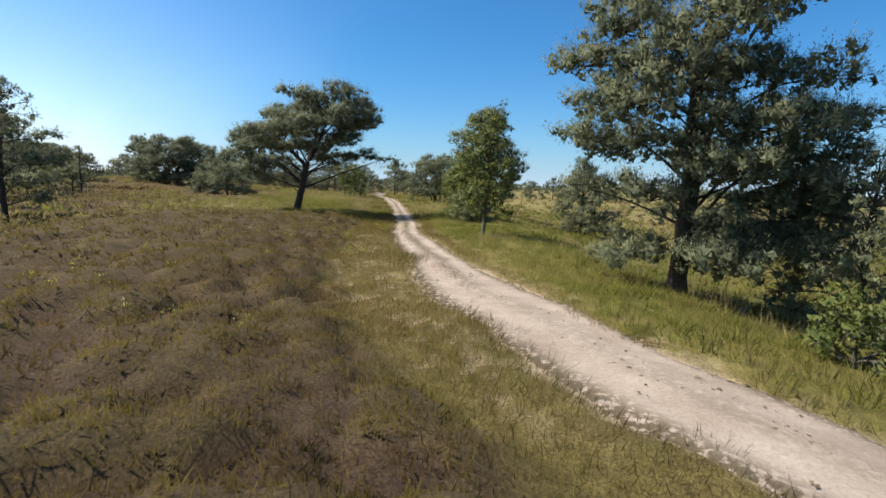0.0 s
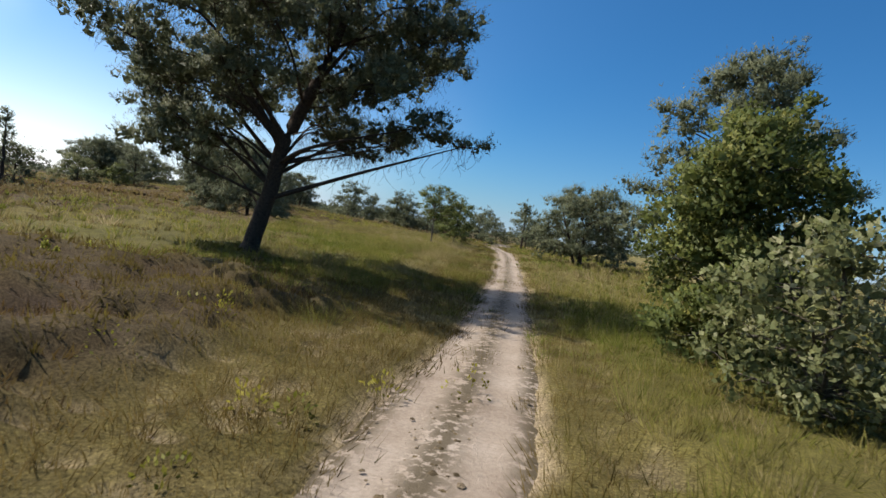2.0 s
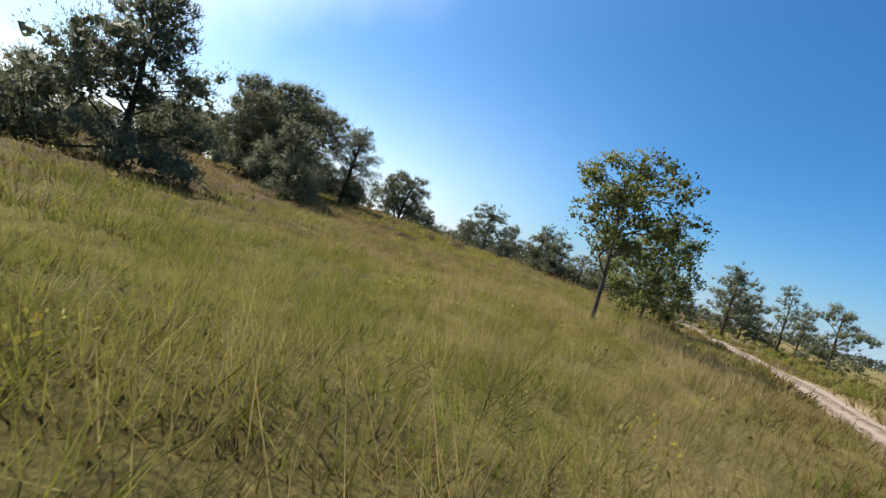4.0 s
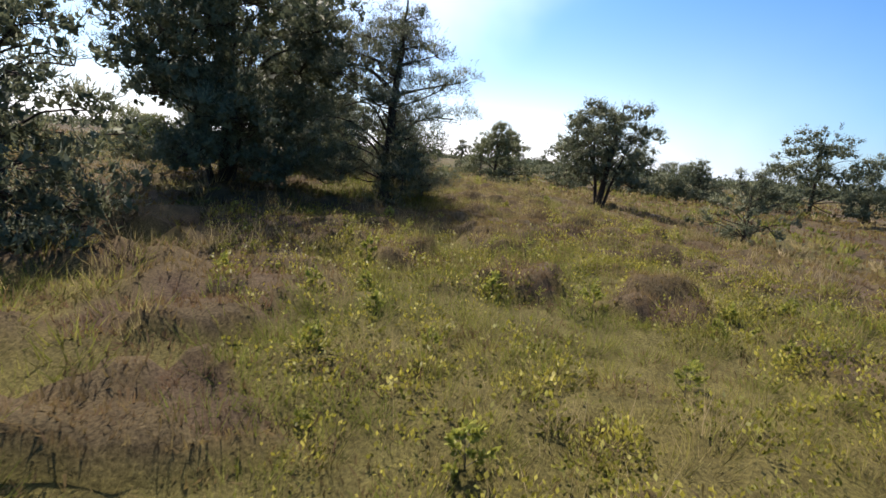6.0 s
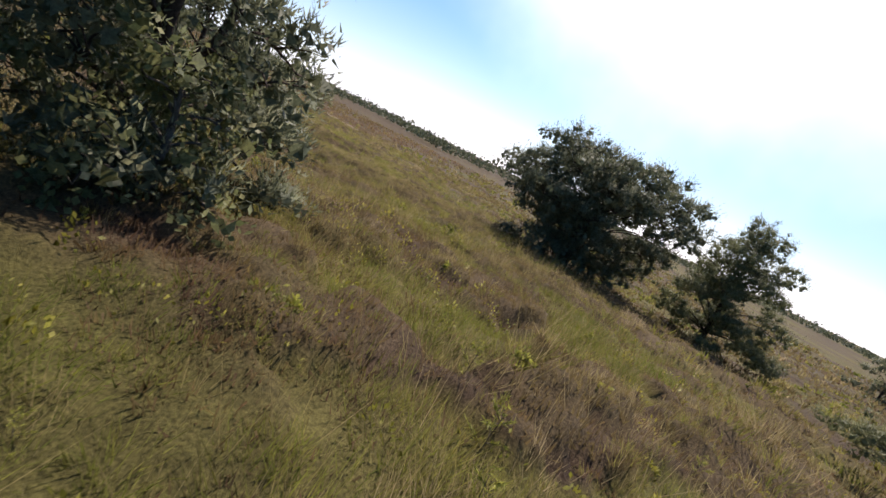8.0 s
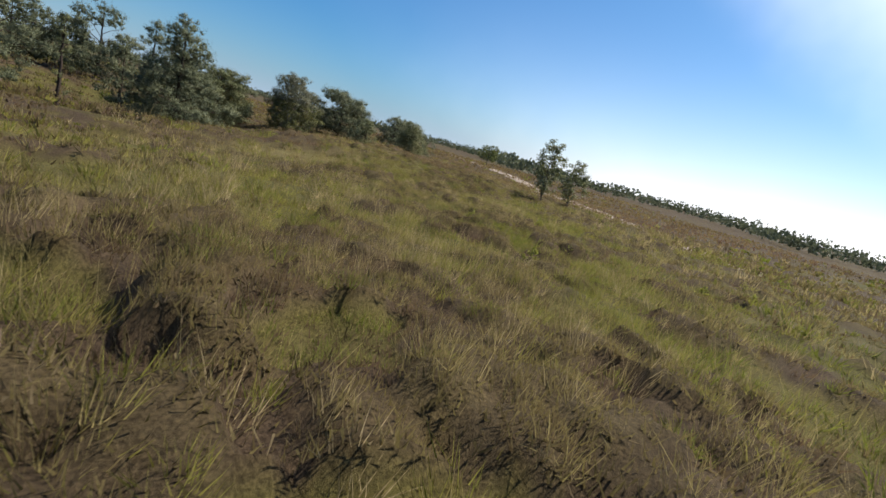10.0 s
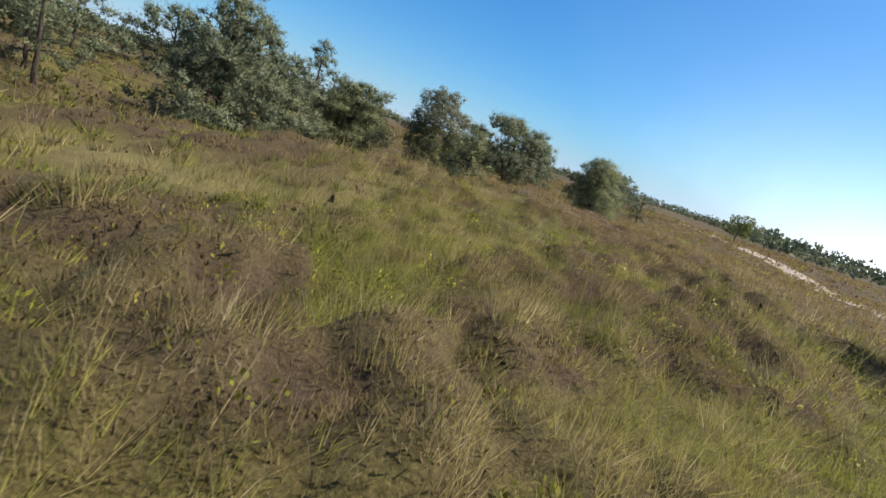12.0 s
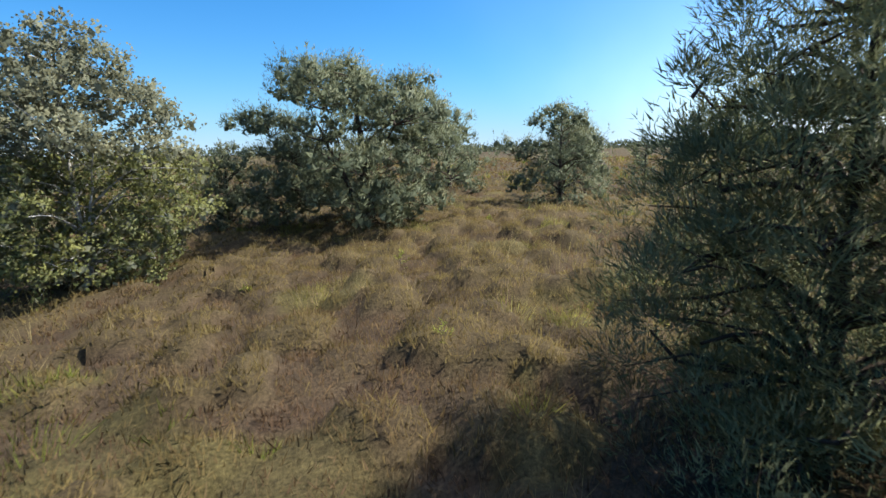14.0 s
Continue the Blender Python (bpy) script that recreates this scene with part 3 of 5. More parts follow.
build_cover("straw_grass", "pale dry straw-coloured grass", 4,
            [(0.40, 0, 3.6, 1.0, 60, 0.006), (0.46, 3.6, 7, 1.0, 36, 0.012), (0.7, 7, 14, 0.9, 30, 0.028), (1.1, 14, 32, 0.8, 22, 0.09), (2.6, 32, 90, 0.9, 14, 0.26)], "grass")
build_cover("dry_stalks", "tall thin straw-coloured grass stalks", 5, [(0.45, 0, 4.0, 1.0, 9, 0.005), (0.6, 4.0, 9, 1.0, 8, 0.009), (0.9, 9, 16, 1.0, 7, 0.016)], "grass")


def build_leafy(name, label, areas):
    """Low yellow-green leafy plants scattered between the heather."""
    rng = np.random.default_rng(55)
    feet, ways, size, tint, bulge = [], [], [], [], []
    for x0, x1, y0, y1, count in areas:
        x, y = rng.uniform(x0, x1, count), rng.uniform(y0, y1, count)
        keep = vnoise(x, y, 2.4, 51) + 0.25 * rng.uniform(size=count) > 0.52
        x, y = x[keep], y[keep]
        m, k = len(x), 44
        r, tall = rng.uniform(0.12, 0.32, m), rng.uniform(0.16, 0.42, m)
        v = unit(rng.normal(size=(m, k, 3)) + [0, 0, 0.5])
        v[:, :, 2] = np.abs(v[:, :, 2])
        px, py = x[:, None] + v[:, :, 0] * r[:, None], y[:, None] + v[:, :, 1] * r[:, None]
        lift = (gh(x, y) + 0.6 * np.maximum(cover_lift(x, y), 0))[:, None]
        feet.append(np.stack([px, py, lift + tall[:, None] * rng.uniform(0.35, 1, (m, k)) * v[:, :, 2]], -1).reshape(-1, 3))
        ways.append(unit(v + rng.normal(0, 0.6, (m, k, 3)) + [0, 0, 0.5]).reshape(-1, 3))
        bulge.append((v + [0, 0, 0.5] + rng.normal(0, 0.3, (m, k, 3))).reshape(-1, 3))
        size.append(np.repeat(rng.uniform(0.035, 0.062, m), k))
        tint.append(pick([(0.13, 0.135, 0.024), (0.21, 0.2, 0.03), (0.31, 0.275, 0.045)], np.clip(np.repeat(rng.uniform(size=m), k) + rng.normal(0, 0.15, m * k), 0, 1)))
    p, way, size, tint, bulge = (np.concatenate(v) for v in (feet, ways, size, tint, bulge))
    me = blades_mesh(name, p, way, size * rng.uniform(0.7, 1.3, len(p)), size * rng.uniform(0.4, 0.7, len(p)), tint, M_LEAF, rng, True, soft=bulge)
    tagged(new(name, me), label, "low plants", kind="stuff")


build_leafy("bilberry", "low yellow-green leafy plants in the heather", [(-31, -20, 66, 78, 1300), (-52, -36, 64, 82, 600), (-84, -64, 46, 60, 450), (-16, -2, 6, 30, 160), (-24, -8, 40, 62, 280)])
build_cover("verge_grass", "short russet verge grass beside the track", 1,
            [(0.24, 0, 3.5, 1.0, 44, 0.008), (0.34, 3.5, 7, 1.1, 30, 0.014), (0.5, 7, 20, 1.3, 20, 0.03)], "grass")


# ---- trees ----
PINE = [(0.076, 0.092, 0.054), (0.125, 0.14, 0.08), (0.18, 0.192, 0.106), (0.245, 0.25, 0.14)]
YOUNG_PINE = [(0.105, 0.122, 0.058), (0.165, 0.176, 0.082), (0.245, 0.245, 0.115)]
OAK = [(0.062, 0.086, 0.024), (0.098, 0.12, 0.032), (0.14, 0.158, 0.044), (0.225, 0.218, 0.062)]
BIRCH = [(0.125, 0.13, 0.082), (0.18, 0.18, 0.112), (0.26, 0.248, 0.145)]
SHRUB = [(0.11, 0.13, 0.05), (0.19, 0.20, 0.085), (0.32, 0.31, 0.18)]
KIND = {  # tint, blades a clump, length, width, clump radius, foliage material, bark, leaf shaped
    "pine": (PINE, 48, 0.10, 0.022, 0.33, M_NEEDLE, M_BARK, False),
    "young": (YOUNG_PINE, 60, 0.085, 0.012, 0.24, M_NEEDLE, M_BARK, False),
    "oak": (OAK, 34, 0.095, 0.058, 0.28, M_LEAF, M_OAKBARK, True),
    "birch": (BIRCH, 30, 0.07, 0.05, 0.25, M_LEAF, M_BIRCHBARK, True),
    "shrub": (SHRUB, 30, 0.08, 0.055, 0.25, M_LEAF, M_OAKBARK, True),
}


def make_tree(name, x, y, lobes, trunk, kind, label, seed, fine=1.0, group="", airy=0.0, bare=0, under=-1.0):
    """A tree at x, y. lobes: foliage masses (dx, dy, dz, rx, ry, rz); trunk: stems, each a list of (dx, dy, dz, r). fine: how fine the foliage is."""
    rng = np.random.default_rng(seed)
    tints, per, length, width, clump, mat, bark, leaf = KIND[kind]
    grow = fine ** -0.3
    clump, per = clump * grow ** 0.5, max(12, int(per * fine ** 0.5))
    if fine > 1.2:
        width, per = width * 0.75, int(per * 1.6)
    if not leaf:
        per = per // 6 * 6
    root = tagged(new(name), label, "shrub" if "shrub" in name else "tree", group)
    root.location = (x, y, ground_z(x, y) - 0.04)
    stems, trunks = [], []
    for stem in trunk:
        pts = np.array(stem, float)
        fine_pts = spline(pts[:, :3], 0.35)
        t = np.linspace(0, 1, len(fine_pts))
        rad = np.interp(t, np.linspace(0, 1, len(pts)), pts[:, 3])
        rad[0] *= 1.35
        fine_pts = fine_pts + np.concatenate([[[0, 0, 0]], rng.normal(0, 0.018, (len(fine_pts) - 1, 3))])
        stems.append((fine_pts, rad))
        trunks.append(part("trunk", tubes_mesh("trunk", [(fine_pts, rad)], bark, 9), root))
    every, every_r = np.vstack([s[0] for s in stems]), np.concatenate([s[1] for s in stems])
    top = every[:, 2].max()
    twigs, feet, ways, tone, limbs, low, hearts, heart_ways, heart_size, faces, heart_faces, softs, heart_softs = ([] for _ in range(13))
    pads = []
    for lobe in lobes:
        c, r = np.array(lobe[:3], float), np.array(lobe[3:], float)
        if leaf or max(r) < 0.62:
            pads.append((c, r, None))
            continue
        count = 5 + int(max(r) > 1.1) * 3
        for v in unit(rng.normal(size=(count, 3))):
            v[2] = abs(v[2]) if rng.uniform() < 0.65 else v[2]
            pads.append((c + v * r * rng.uniform(0.42, 0.72), r * rng.uniform(0.46, 0.66) * [1, 1, 0.62], c))
        pads.append((c, r * 0.45, "limb"))
    mids, radii = np.array([p[0] for p in pads]), np.array([p[1] for p in pads])
    for c, r, stalk in pads:
        dx, dy, dz = c
        rx, ry, rz = r
        flat = np.hypot(every[:, 0] - dx, every[:, 1] - dy)
        want = dz - 0.38 * flat
        k = np.argmin(np.abs(every[:, 2] - want) + 0.35 * flat + (every[:, 2] < 0.12 * top) * 3)
        a = every[k]
        mid = (a + c) / 2 + rng.normal(0, 0.09, 3) * np.linalg.norm(c - a) + [0, 0, 0.13 * np.linalg.norm(c - a)]
        far = spline([a, mid, c], 0.3)
        if stalk is not None and not isinstance(stalk, str):
            far = np.array([stalk, (stalk + c) / 2 + rng.normal(0, 0.05, 3), c])
            if fine > 0.55:
                twigs.append((far, list(np.linspace(0.022, 0.008, len(far)))))
        else:
            limbs.append((far, np.linspace(min(every_r[k] * 0.6, 0.016 + 0.011 * np.linalg.norm(c - a)), 0.012, len(far))))
        area = 4 * np.pi * ((rx * ry) ** 1.6 / 3 + (rx * rz) ** 1.6 / 3 + (ry * rz) ** 1.6 / 3) ** (1 / 1.6)
        n = max(3, int(area / (np.pi * clump**2) * (0.95 if leaf else 0.9 if stalk is None else 0.85) * (1 - airy)))
        u = unit(rng.normal(size=(n, 3)))
        u[:, 2] = np.where((u[:, 2] < -0.2) & (rng.uniform(size=n) < 0.7), -u[:, 2], u[:, 2])
        q = c + u * r * rng.uniform(0.55, 1.12, n)[:, None]
        if not leaf:  # no needles grow deep inside the crown
            seen = np.einsum("kij,kij->ki", *[(q[None] - mids[:, None]) / radii[:, None]] * 2).min(0) > 0.34
            inner = seen | (rng.uniform(size=n) < 0.10)
            q, u, n = q[inner], u[inner], int(inner.sum())
            if not n:
                continue
        size = clump * rng.uniform(0.65, 1.35, n)
        if not leaf:
            size = np.minimum(size, 0.55 * max(rx, ry) + 0.09)
        # random tint, plus light from above put into it: upward clumps lighter, undersides darker
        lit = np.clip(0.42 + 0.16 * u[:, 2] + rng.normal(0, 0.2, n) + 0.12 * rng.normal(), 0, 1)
        if leaf:
            v = unit(rng.normal(size=(n, per, 3)))
            v[:, :, 2] = np.where((v[:, :, 2] < -0.15) & (rng.uniform(size=(n, per)) < 0.75), -v[:, :, 2], v[:, :, 2])
            at = v * size[:, None, None] * np.array([1, 1, 0.8]) * rng.uniform(0.4, 0.95, (n, per, 1))
            ways.append(unit(0.5 * v + 0.2 * u[:, None] + [0, 0, 0.35] + rng.normal(0, 0.9, (n, per, 3))).reshape(-1, 3))
        else:  # a cushion of needles, with a few shoots standing up out of it
            v = unit(rng.normal(size=(n, per, 3)) + 0.35 * u[:, None])
            v[:, :, 2] = np.where((v[:, :, 2] < -0.1) & (rng.uniform(size=(n, per)) < 0.8), -v[:, :, 2], v[:, :, 2])
            at = v * size[:, None, None] * np.array([1, 1, 0.75]) * rng.uniform(0.35, 0.9, (n, per, 1)) ** 0.7
            way = unit(v + [0, 0, 0.45] + rng.normal(0, 0.3, (n, per, 3)))
            k = per // 4
            lean = unit(u[:, None] * 0.5 + [0, 0, 1.0] + rng.normal(0, 0.3, (n, 2, 3)))
            base = rng.uniform(-0.4, 0.4, (n, 2, 3)) * size[:, None, None]
            axis, base = np.repeat(lean, k // 2, 1), np.repeat(base, k // 2, 1)
            k = axis.shape[1]
            ring = unit(np.cross(axis, rng.normal(size=axis.shape)))
            at[:, :k] = base + axis * (0.35 + rng.uniform(0, 0.85, (n, k, 1))) * size[:, None, None] + ring * 0.015
            way[:, :k] = unit(0.9 * axis + 0.7 * ring)
            ways.append(way.reshape(-1, 3))
        feet.append((q[:, None] + at).reshape(-1, 3))
        faces.append(unit(0.8 * v + 0.5 * u[:, None]).reshape(-1, 3))
        softs.append(unit(at / size[:, None, None] + 0.45 * u[:, None] + [0, 0, 0.15] + rng.normal(0, 0.09, at.shape)).reshape(-1, 3))
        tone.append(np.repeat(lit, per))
        low.append(np.repeat(q[:, 2] < under, per))
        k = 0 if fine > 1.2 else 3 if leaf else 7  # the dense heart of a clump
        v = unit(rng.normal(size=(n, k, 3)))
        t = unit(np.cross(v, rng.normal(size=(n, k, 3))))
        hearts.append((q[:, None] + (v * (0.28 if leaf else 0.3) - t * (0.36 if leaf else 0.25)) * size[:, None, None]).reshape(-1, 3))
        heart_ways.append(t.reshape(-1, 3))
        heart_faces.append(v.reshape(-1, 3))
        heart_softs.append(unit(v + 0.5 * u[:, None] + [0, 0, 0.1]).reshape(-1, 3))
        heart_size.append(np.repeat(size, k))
        for e in q[: 2 if stalk is None else 1]:
            b = far[rng.integers(len(far) // 2, len(far))]
            m = (b + e) / 2 + rng.normal(0, 0.06, 3)
            twigs.append((np.array([b, m, e]), [0.014, 0.009, 0.004]))
        for _ in range(bare if stalk is None or isinstance(stalk, str) else bare // 8):
            b = far[rng.integers(len(far) // 3, len(far))]
            e = b + rng.normal(0, 0.24, 3) * [1, 1, 0.3] - [0, 0, rng.uniform(0.2, 0.75)]
            twigs.append((spline([b, (b + e) / 2 + rng.normal(0, 0.10, 3), e, e + rng.normal(0, 0.08, 3)], 0.2), None))
            twigs[-1] = (twigs[-1][0], list(np.linspace(0.006, 0.0025, len(twigs[-1][0]))))
    limbs.sort(key=lambda v: -len(v[0]))
    most = 14 if fine > 0.2 else 5
    if fine < 0.3:
        twigs = twigs[::3]
    for pts, rad in limbs[:most]:
        part("limb", tubes_mesh("limb", [(pts, rad)], bark, 6), trunks[0])
    twigs += [(p, list(r)) for p, r in limbs[most : most + (60 if fine > 0.2 else 8)]]
    tagged(part("twig_growth", tubes_mesh("twig_growth", twigs, bark, 3), root), kind="stuff")
    p, way, u = np.concatenate(feet), np.concatenate(ways), np.concatenate(tone)
    p[:, 2] = np.maximum(p[:, 2], 0.10)
    n = len(p)
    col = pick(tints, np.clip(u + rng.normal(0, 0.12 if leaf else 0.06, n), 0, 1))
    col = np.where(np.concatenate(low)[:, None], col * [0.95, 0.98, 0.55], col)
    long, wide = length * grow * rng.uniform(0.6, 1.25, n), width * grow * rng.uniform(0.7, 1.3, n)
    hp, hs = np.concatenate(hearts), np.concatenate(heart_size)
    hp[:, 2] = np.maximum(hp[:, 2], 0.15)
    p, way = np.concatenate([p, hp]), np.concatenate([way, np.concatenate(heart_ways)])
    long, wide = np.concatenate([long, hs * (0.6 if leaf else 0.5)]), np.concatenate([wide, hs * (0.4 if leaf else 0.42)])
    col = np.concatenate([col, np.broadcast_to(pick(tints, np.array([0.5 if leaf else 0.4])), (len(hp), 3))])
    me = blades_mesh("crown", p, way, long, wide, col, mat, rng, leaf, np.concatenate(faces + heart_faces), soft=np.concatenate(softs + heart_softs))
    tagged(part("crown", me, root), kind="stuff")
    return root


def stem(h, lean=(0, 0), r=0.12, start=(0, 0)):
    sx, sy = start
    return [(sx, sy, 0, r), (sx + lean[0] * 0.3, sy + lean[1] * 0.3, h * 0.33, r * 0.8), (sx + lean[0] * 0.65, sy + lean[1] * 0.65, h * 0.66, r * 0.5), (sx + lean[0], sy + lean[1], h * 0.97, r * 0.12)]


def shaped(h, w, form, seed, n):
    """Foliage masses of a tree h high and w wide."""
    rng = np.random.default_rng(seed + 500)
    forms = {  # foot of the crown, widths up the crown
        "pine": (0.22, [0.75, 1.0, 0.95, 0.72, 0.35]), "cone": (0.06, [1.0, 0.95, 0.72, 0.45, 0.14]), "high": (0.45, [0.7, 1.0, 1.0, 0.9, 0.5]), "flat": (0.35, [0.6, 0.9, 1.0, 0.95, 0.6]),
        "bush": (0.08, [0.9, 1.0, 0.9, 0.7, 0.4]), "oval": (0.25, [0.6, 0.95, 1.0, 0.85, 0.5]), "round": (0.10, [0.8, 1.0, 1.0, 0.8, 0.45])}
    z0, widths = forms[form]
    out, n = [], int(n * 1.35)
    skew = rng.uniform(0.75, 1.2, 7)
    for i in range(n):
        u = (i + 0.5) / n
        a = i * 2.4 + rng.normal(0, 0.5)
        wide = np.interp(u, np.linspace(0, 1, 5), widths) * w / 2 * skew[int(a % 6.283)]
        size = w * rng.uniform(0.10, 0.19) * (0.62 + 0.38 * wide / (w / 2))
        d = max(0.0, wide - size * 0.8) * rng.uniform(0.6, 1.1)
        z = h * (z0 + (1 - z0) * u) - size * 0.3
        out.append((d * math.cos(a), d * math.sin(a), max(z, size * 0.5), size * 1.15, size * 1.15, size * rng.uniform(0.55, 0.8)))
    for i in range(max(2, n // 6)):
        u = (i + 0.7) / max(2, n // 6)
        out.append((0, 0, h * (z0 + (1 - z0) * u * 0.86), w * 0.12, w * 0.12, h * 0.08))
    if form in ("cone", "bush", "pine"):  # shoots standing up out of the crown
        for i in range(12):
            a, u = rng.uniform(0, 6.28), rng.uniform(0.55, 1.0)
            d = np.interp(u, np.linspace(0, 1, 5), widths) * w / 2 * rng.uniform(0.2, 0.9)
            out.append((d * math.cos(a), d * math.sin(a), h * (z0 + (1 - z0) * u) + 0.05 * h, 0.10, 0.10, h * 0.05))
    return out


def simple_tree(name, x, y, h, w, form, kind, label, seed, fine=0.4, n=16, group="", lean=(0, 0), airy=0.0):
    lobes = [(a + lean[0] * c / h, b + lean[1] * c / h, c, d, e, f) for a, b, c, d, e, f in shaped(h, w, form, seed, n)]
    r = 0.018 * h + 0.03
    return make_tree(name, x, y, lobes, [stem(h, lean, r)], kind, label, seed, fine, group, airy)


# leaning pine beside the track
make_tree("pine_tree", -10.8, 37.0, [
    (3.4, -1.0, 8.3, 1.5, 1.4, 0.8), (4.6, -0.6, 7.6, 1.2, 1.3, 0.7), (2.0, -0.2, 7.9, 1.5, 1.4, 0.8), (0.4, 0.4, 7.6, 1.3, 1.2, 0.8), (-1.0, 0.2, 6.9, 1.2, 1.2, 0.8),
    (2.9, 0.9, 6.7, 1.6, 1.5, 0.9), (4.2, 0.2, 6.2, 1.3, 1.3, 0.7), (1.2, -1.2, 6.6, 1.6, 1.4, 0.9), (-0.4, -0.9, 5.9, 1.5, 1.3, 0.9), (-2.2, 0.2, 5.6, 1.4, 1.3, 0.8),
    (-3.3, -0.3, 5.2, 1.3, 1.2, 0.7), (-4.4, 0.3, 4.9, 1.0, 1.0, 0.6), (-2.6, -0.8, 4.3, 1.4, 1.3, 0.8), (-1.2, 0.7, 4.5, 1.3, 1.3, 0.8), (-3.6, 0.6, 3.7, 1.1, 1.1, 0.7), (-1.9, -0.3, 3.2, 1.1, 1.1, 0.6),
    (3.6, -0.6, 5.2, 1.4, 1.2, 0.7), (2.3, 0.6, 5.0, 1.2, 1.3, 0.8), (4.9, 0.3, 4.4, 1.1, 1.0, 0.45), (6.0, 0.6, 4.0, 0.7, 0.7, 0.3), (3.8, 0.9, 4.0, 1.0, 0.9, 0.4), (0.6, 1.4, 5.6, 1.4, 1.2, 0.9), (2.0, 3.2, 3.7, 0.9, 0.9, 0.35), (1.2, 2.6, 3.9, 1.0, 0.9, 0.4), (2.8, 3.4, 4.1, 0.9, 0.9, 0.4), (0.6, 3.6, 4.2, 1.0, 1.0, 0.5), (4.8, 1.0, 7.2, 1.2, 1.2, 0.7), (4.4, 2.2, 6.4, 1.2, 1.1, 0.6), (5.4, -0.4, 6.6, 1.0, 1.0, 0.6), (-3.0, -0.6, 3.0, 1.2, 1.2, 0.8), (-2.2, 0.8, 2.5, 1.1, 1.1, 0.7), (-1.2, -1.4, 3.4, 1.2, 1.1, 0.7), (-4.0, 0.2, 3.9, 1.1, 1.1, 0.8), (1.2, -3.2, 4.6, 1.2, 1.2, 0.5), (-0.8, -2.4, 4.4, 1.2, 1.2, 0.6), (0.4, 2.8, 4.6, 1.2, 1.2, 0.6), (0.4, -3.0, 6.2, 1.5, 1.5, 0.8), (2.2, -3.6, 6.0, 1.4, 1.5, 0.7), (-1.6, -3.2, 5.2, 1.4, 1.4, 0.8), (0.6, -5.0, 5.4, 1.2, 1.3, 0.6), (2.6, 2.8, 6.2, 1.4, 1.4, 0.8), (-0.8, 3.4, 5.8, 1.4, 1.4, 0.8), (-2.6, 2.4, 5.0, 1.3, 1.3, 0.7), (0.8, 2.2, 7.4, 1.5, 1.4, 0.8), (3.8, -2.4, 6.8, 1.3, 1.3, 0.7), (1.0, -2.0, 8.0, 1.4, 1.4, 0.7), (1.8, 2.4, 4.0, 1.0, 1.0, 0.4), (3.0, 3.0, 4.2, 1.0, 0.9, 0.4)],
    [[(0, 0, 0, 0.27), (0.45, 0, 1.8, 0.22), (0.9, -0.1, 3.6, 0.19), (1.9, -0.3, 5.6, 0.13), (3.0, -0.6, 8.2, 0.04)],
     [(0.85, -0.1, 3.3, 0.15), (-0.3, 0.1, 4.4, 0.11), (-1.6, 0, 5.6, 0.06), (-2.6, 0, 6.2, 0.03)]],
    "pine", "leaning Scots pine with a dark forked trunk", 11, 0.9, airy=-0.28, bare=26)
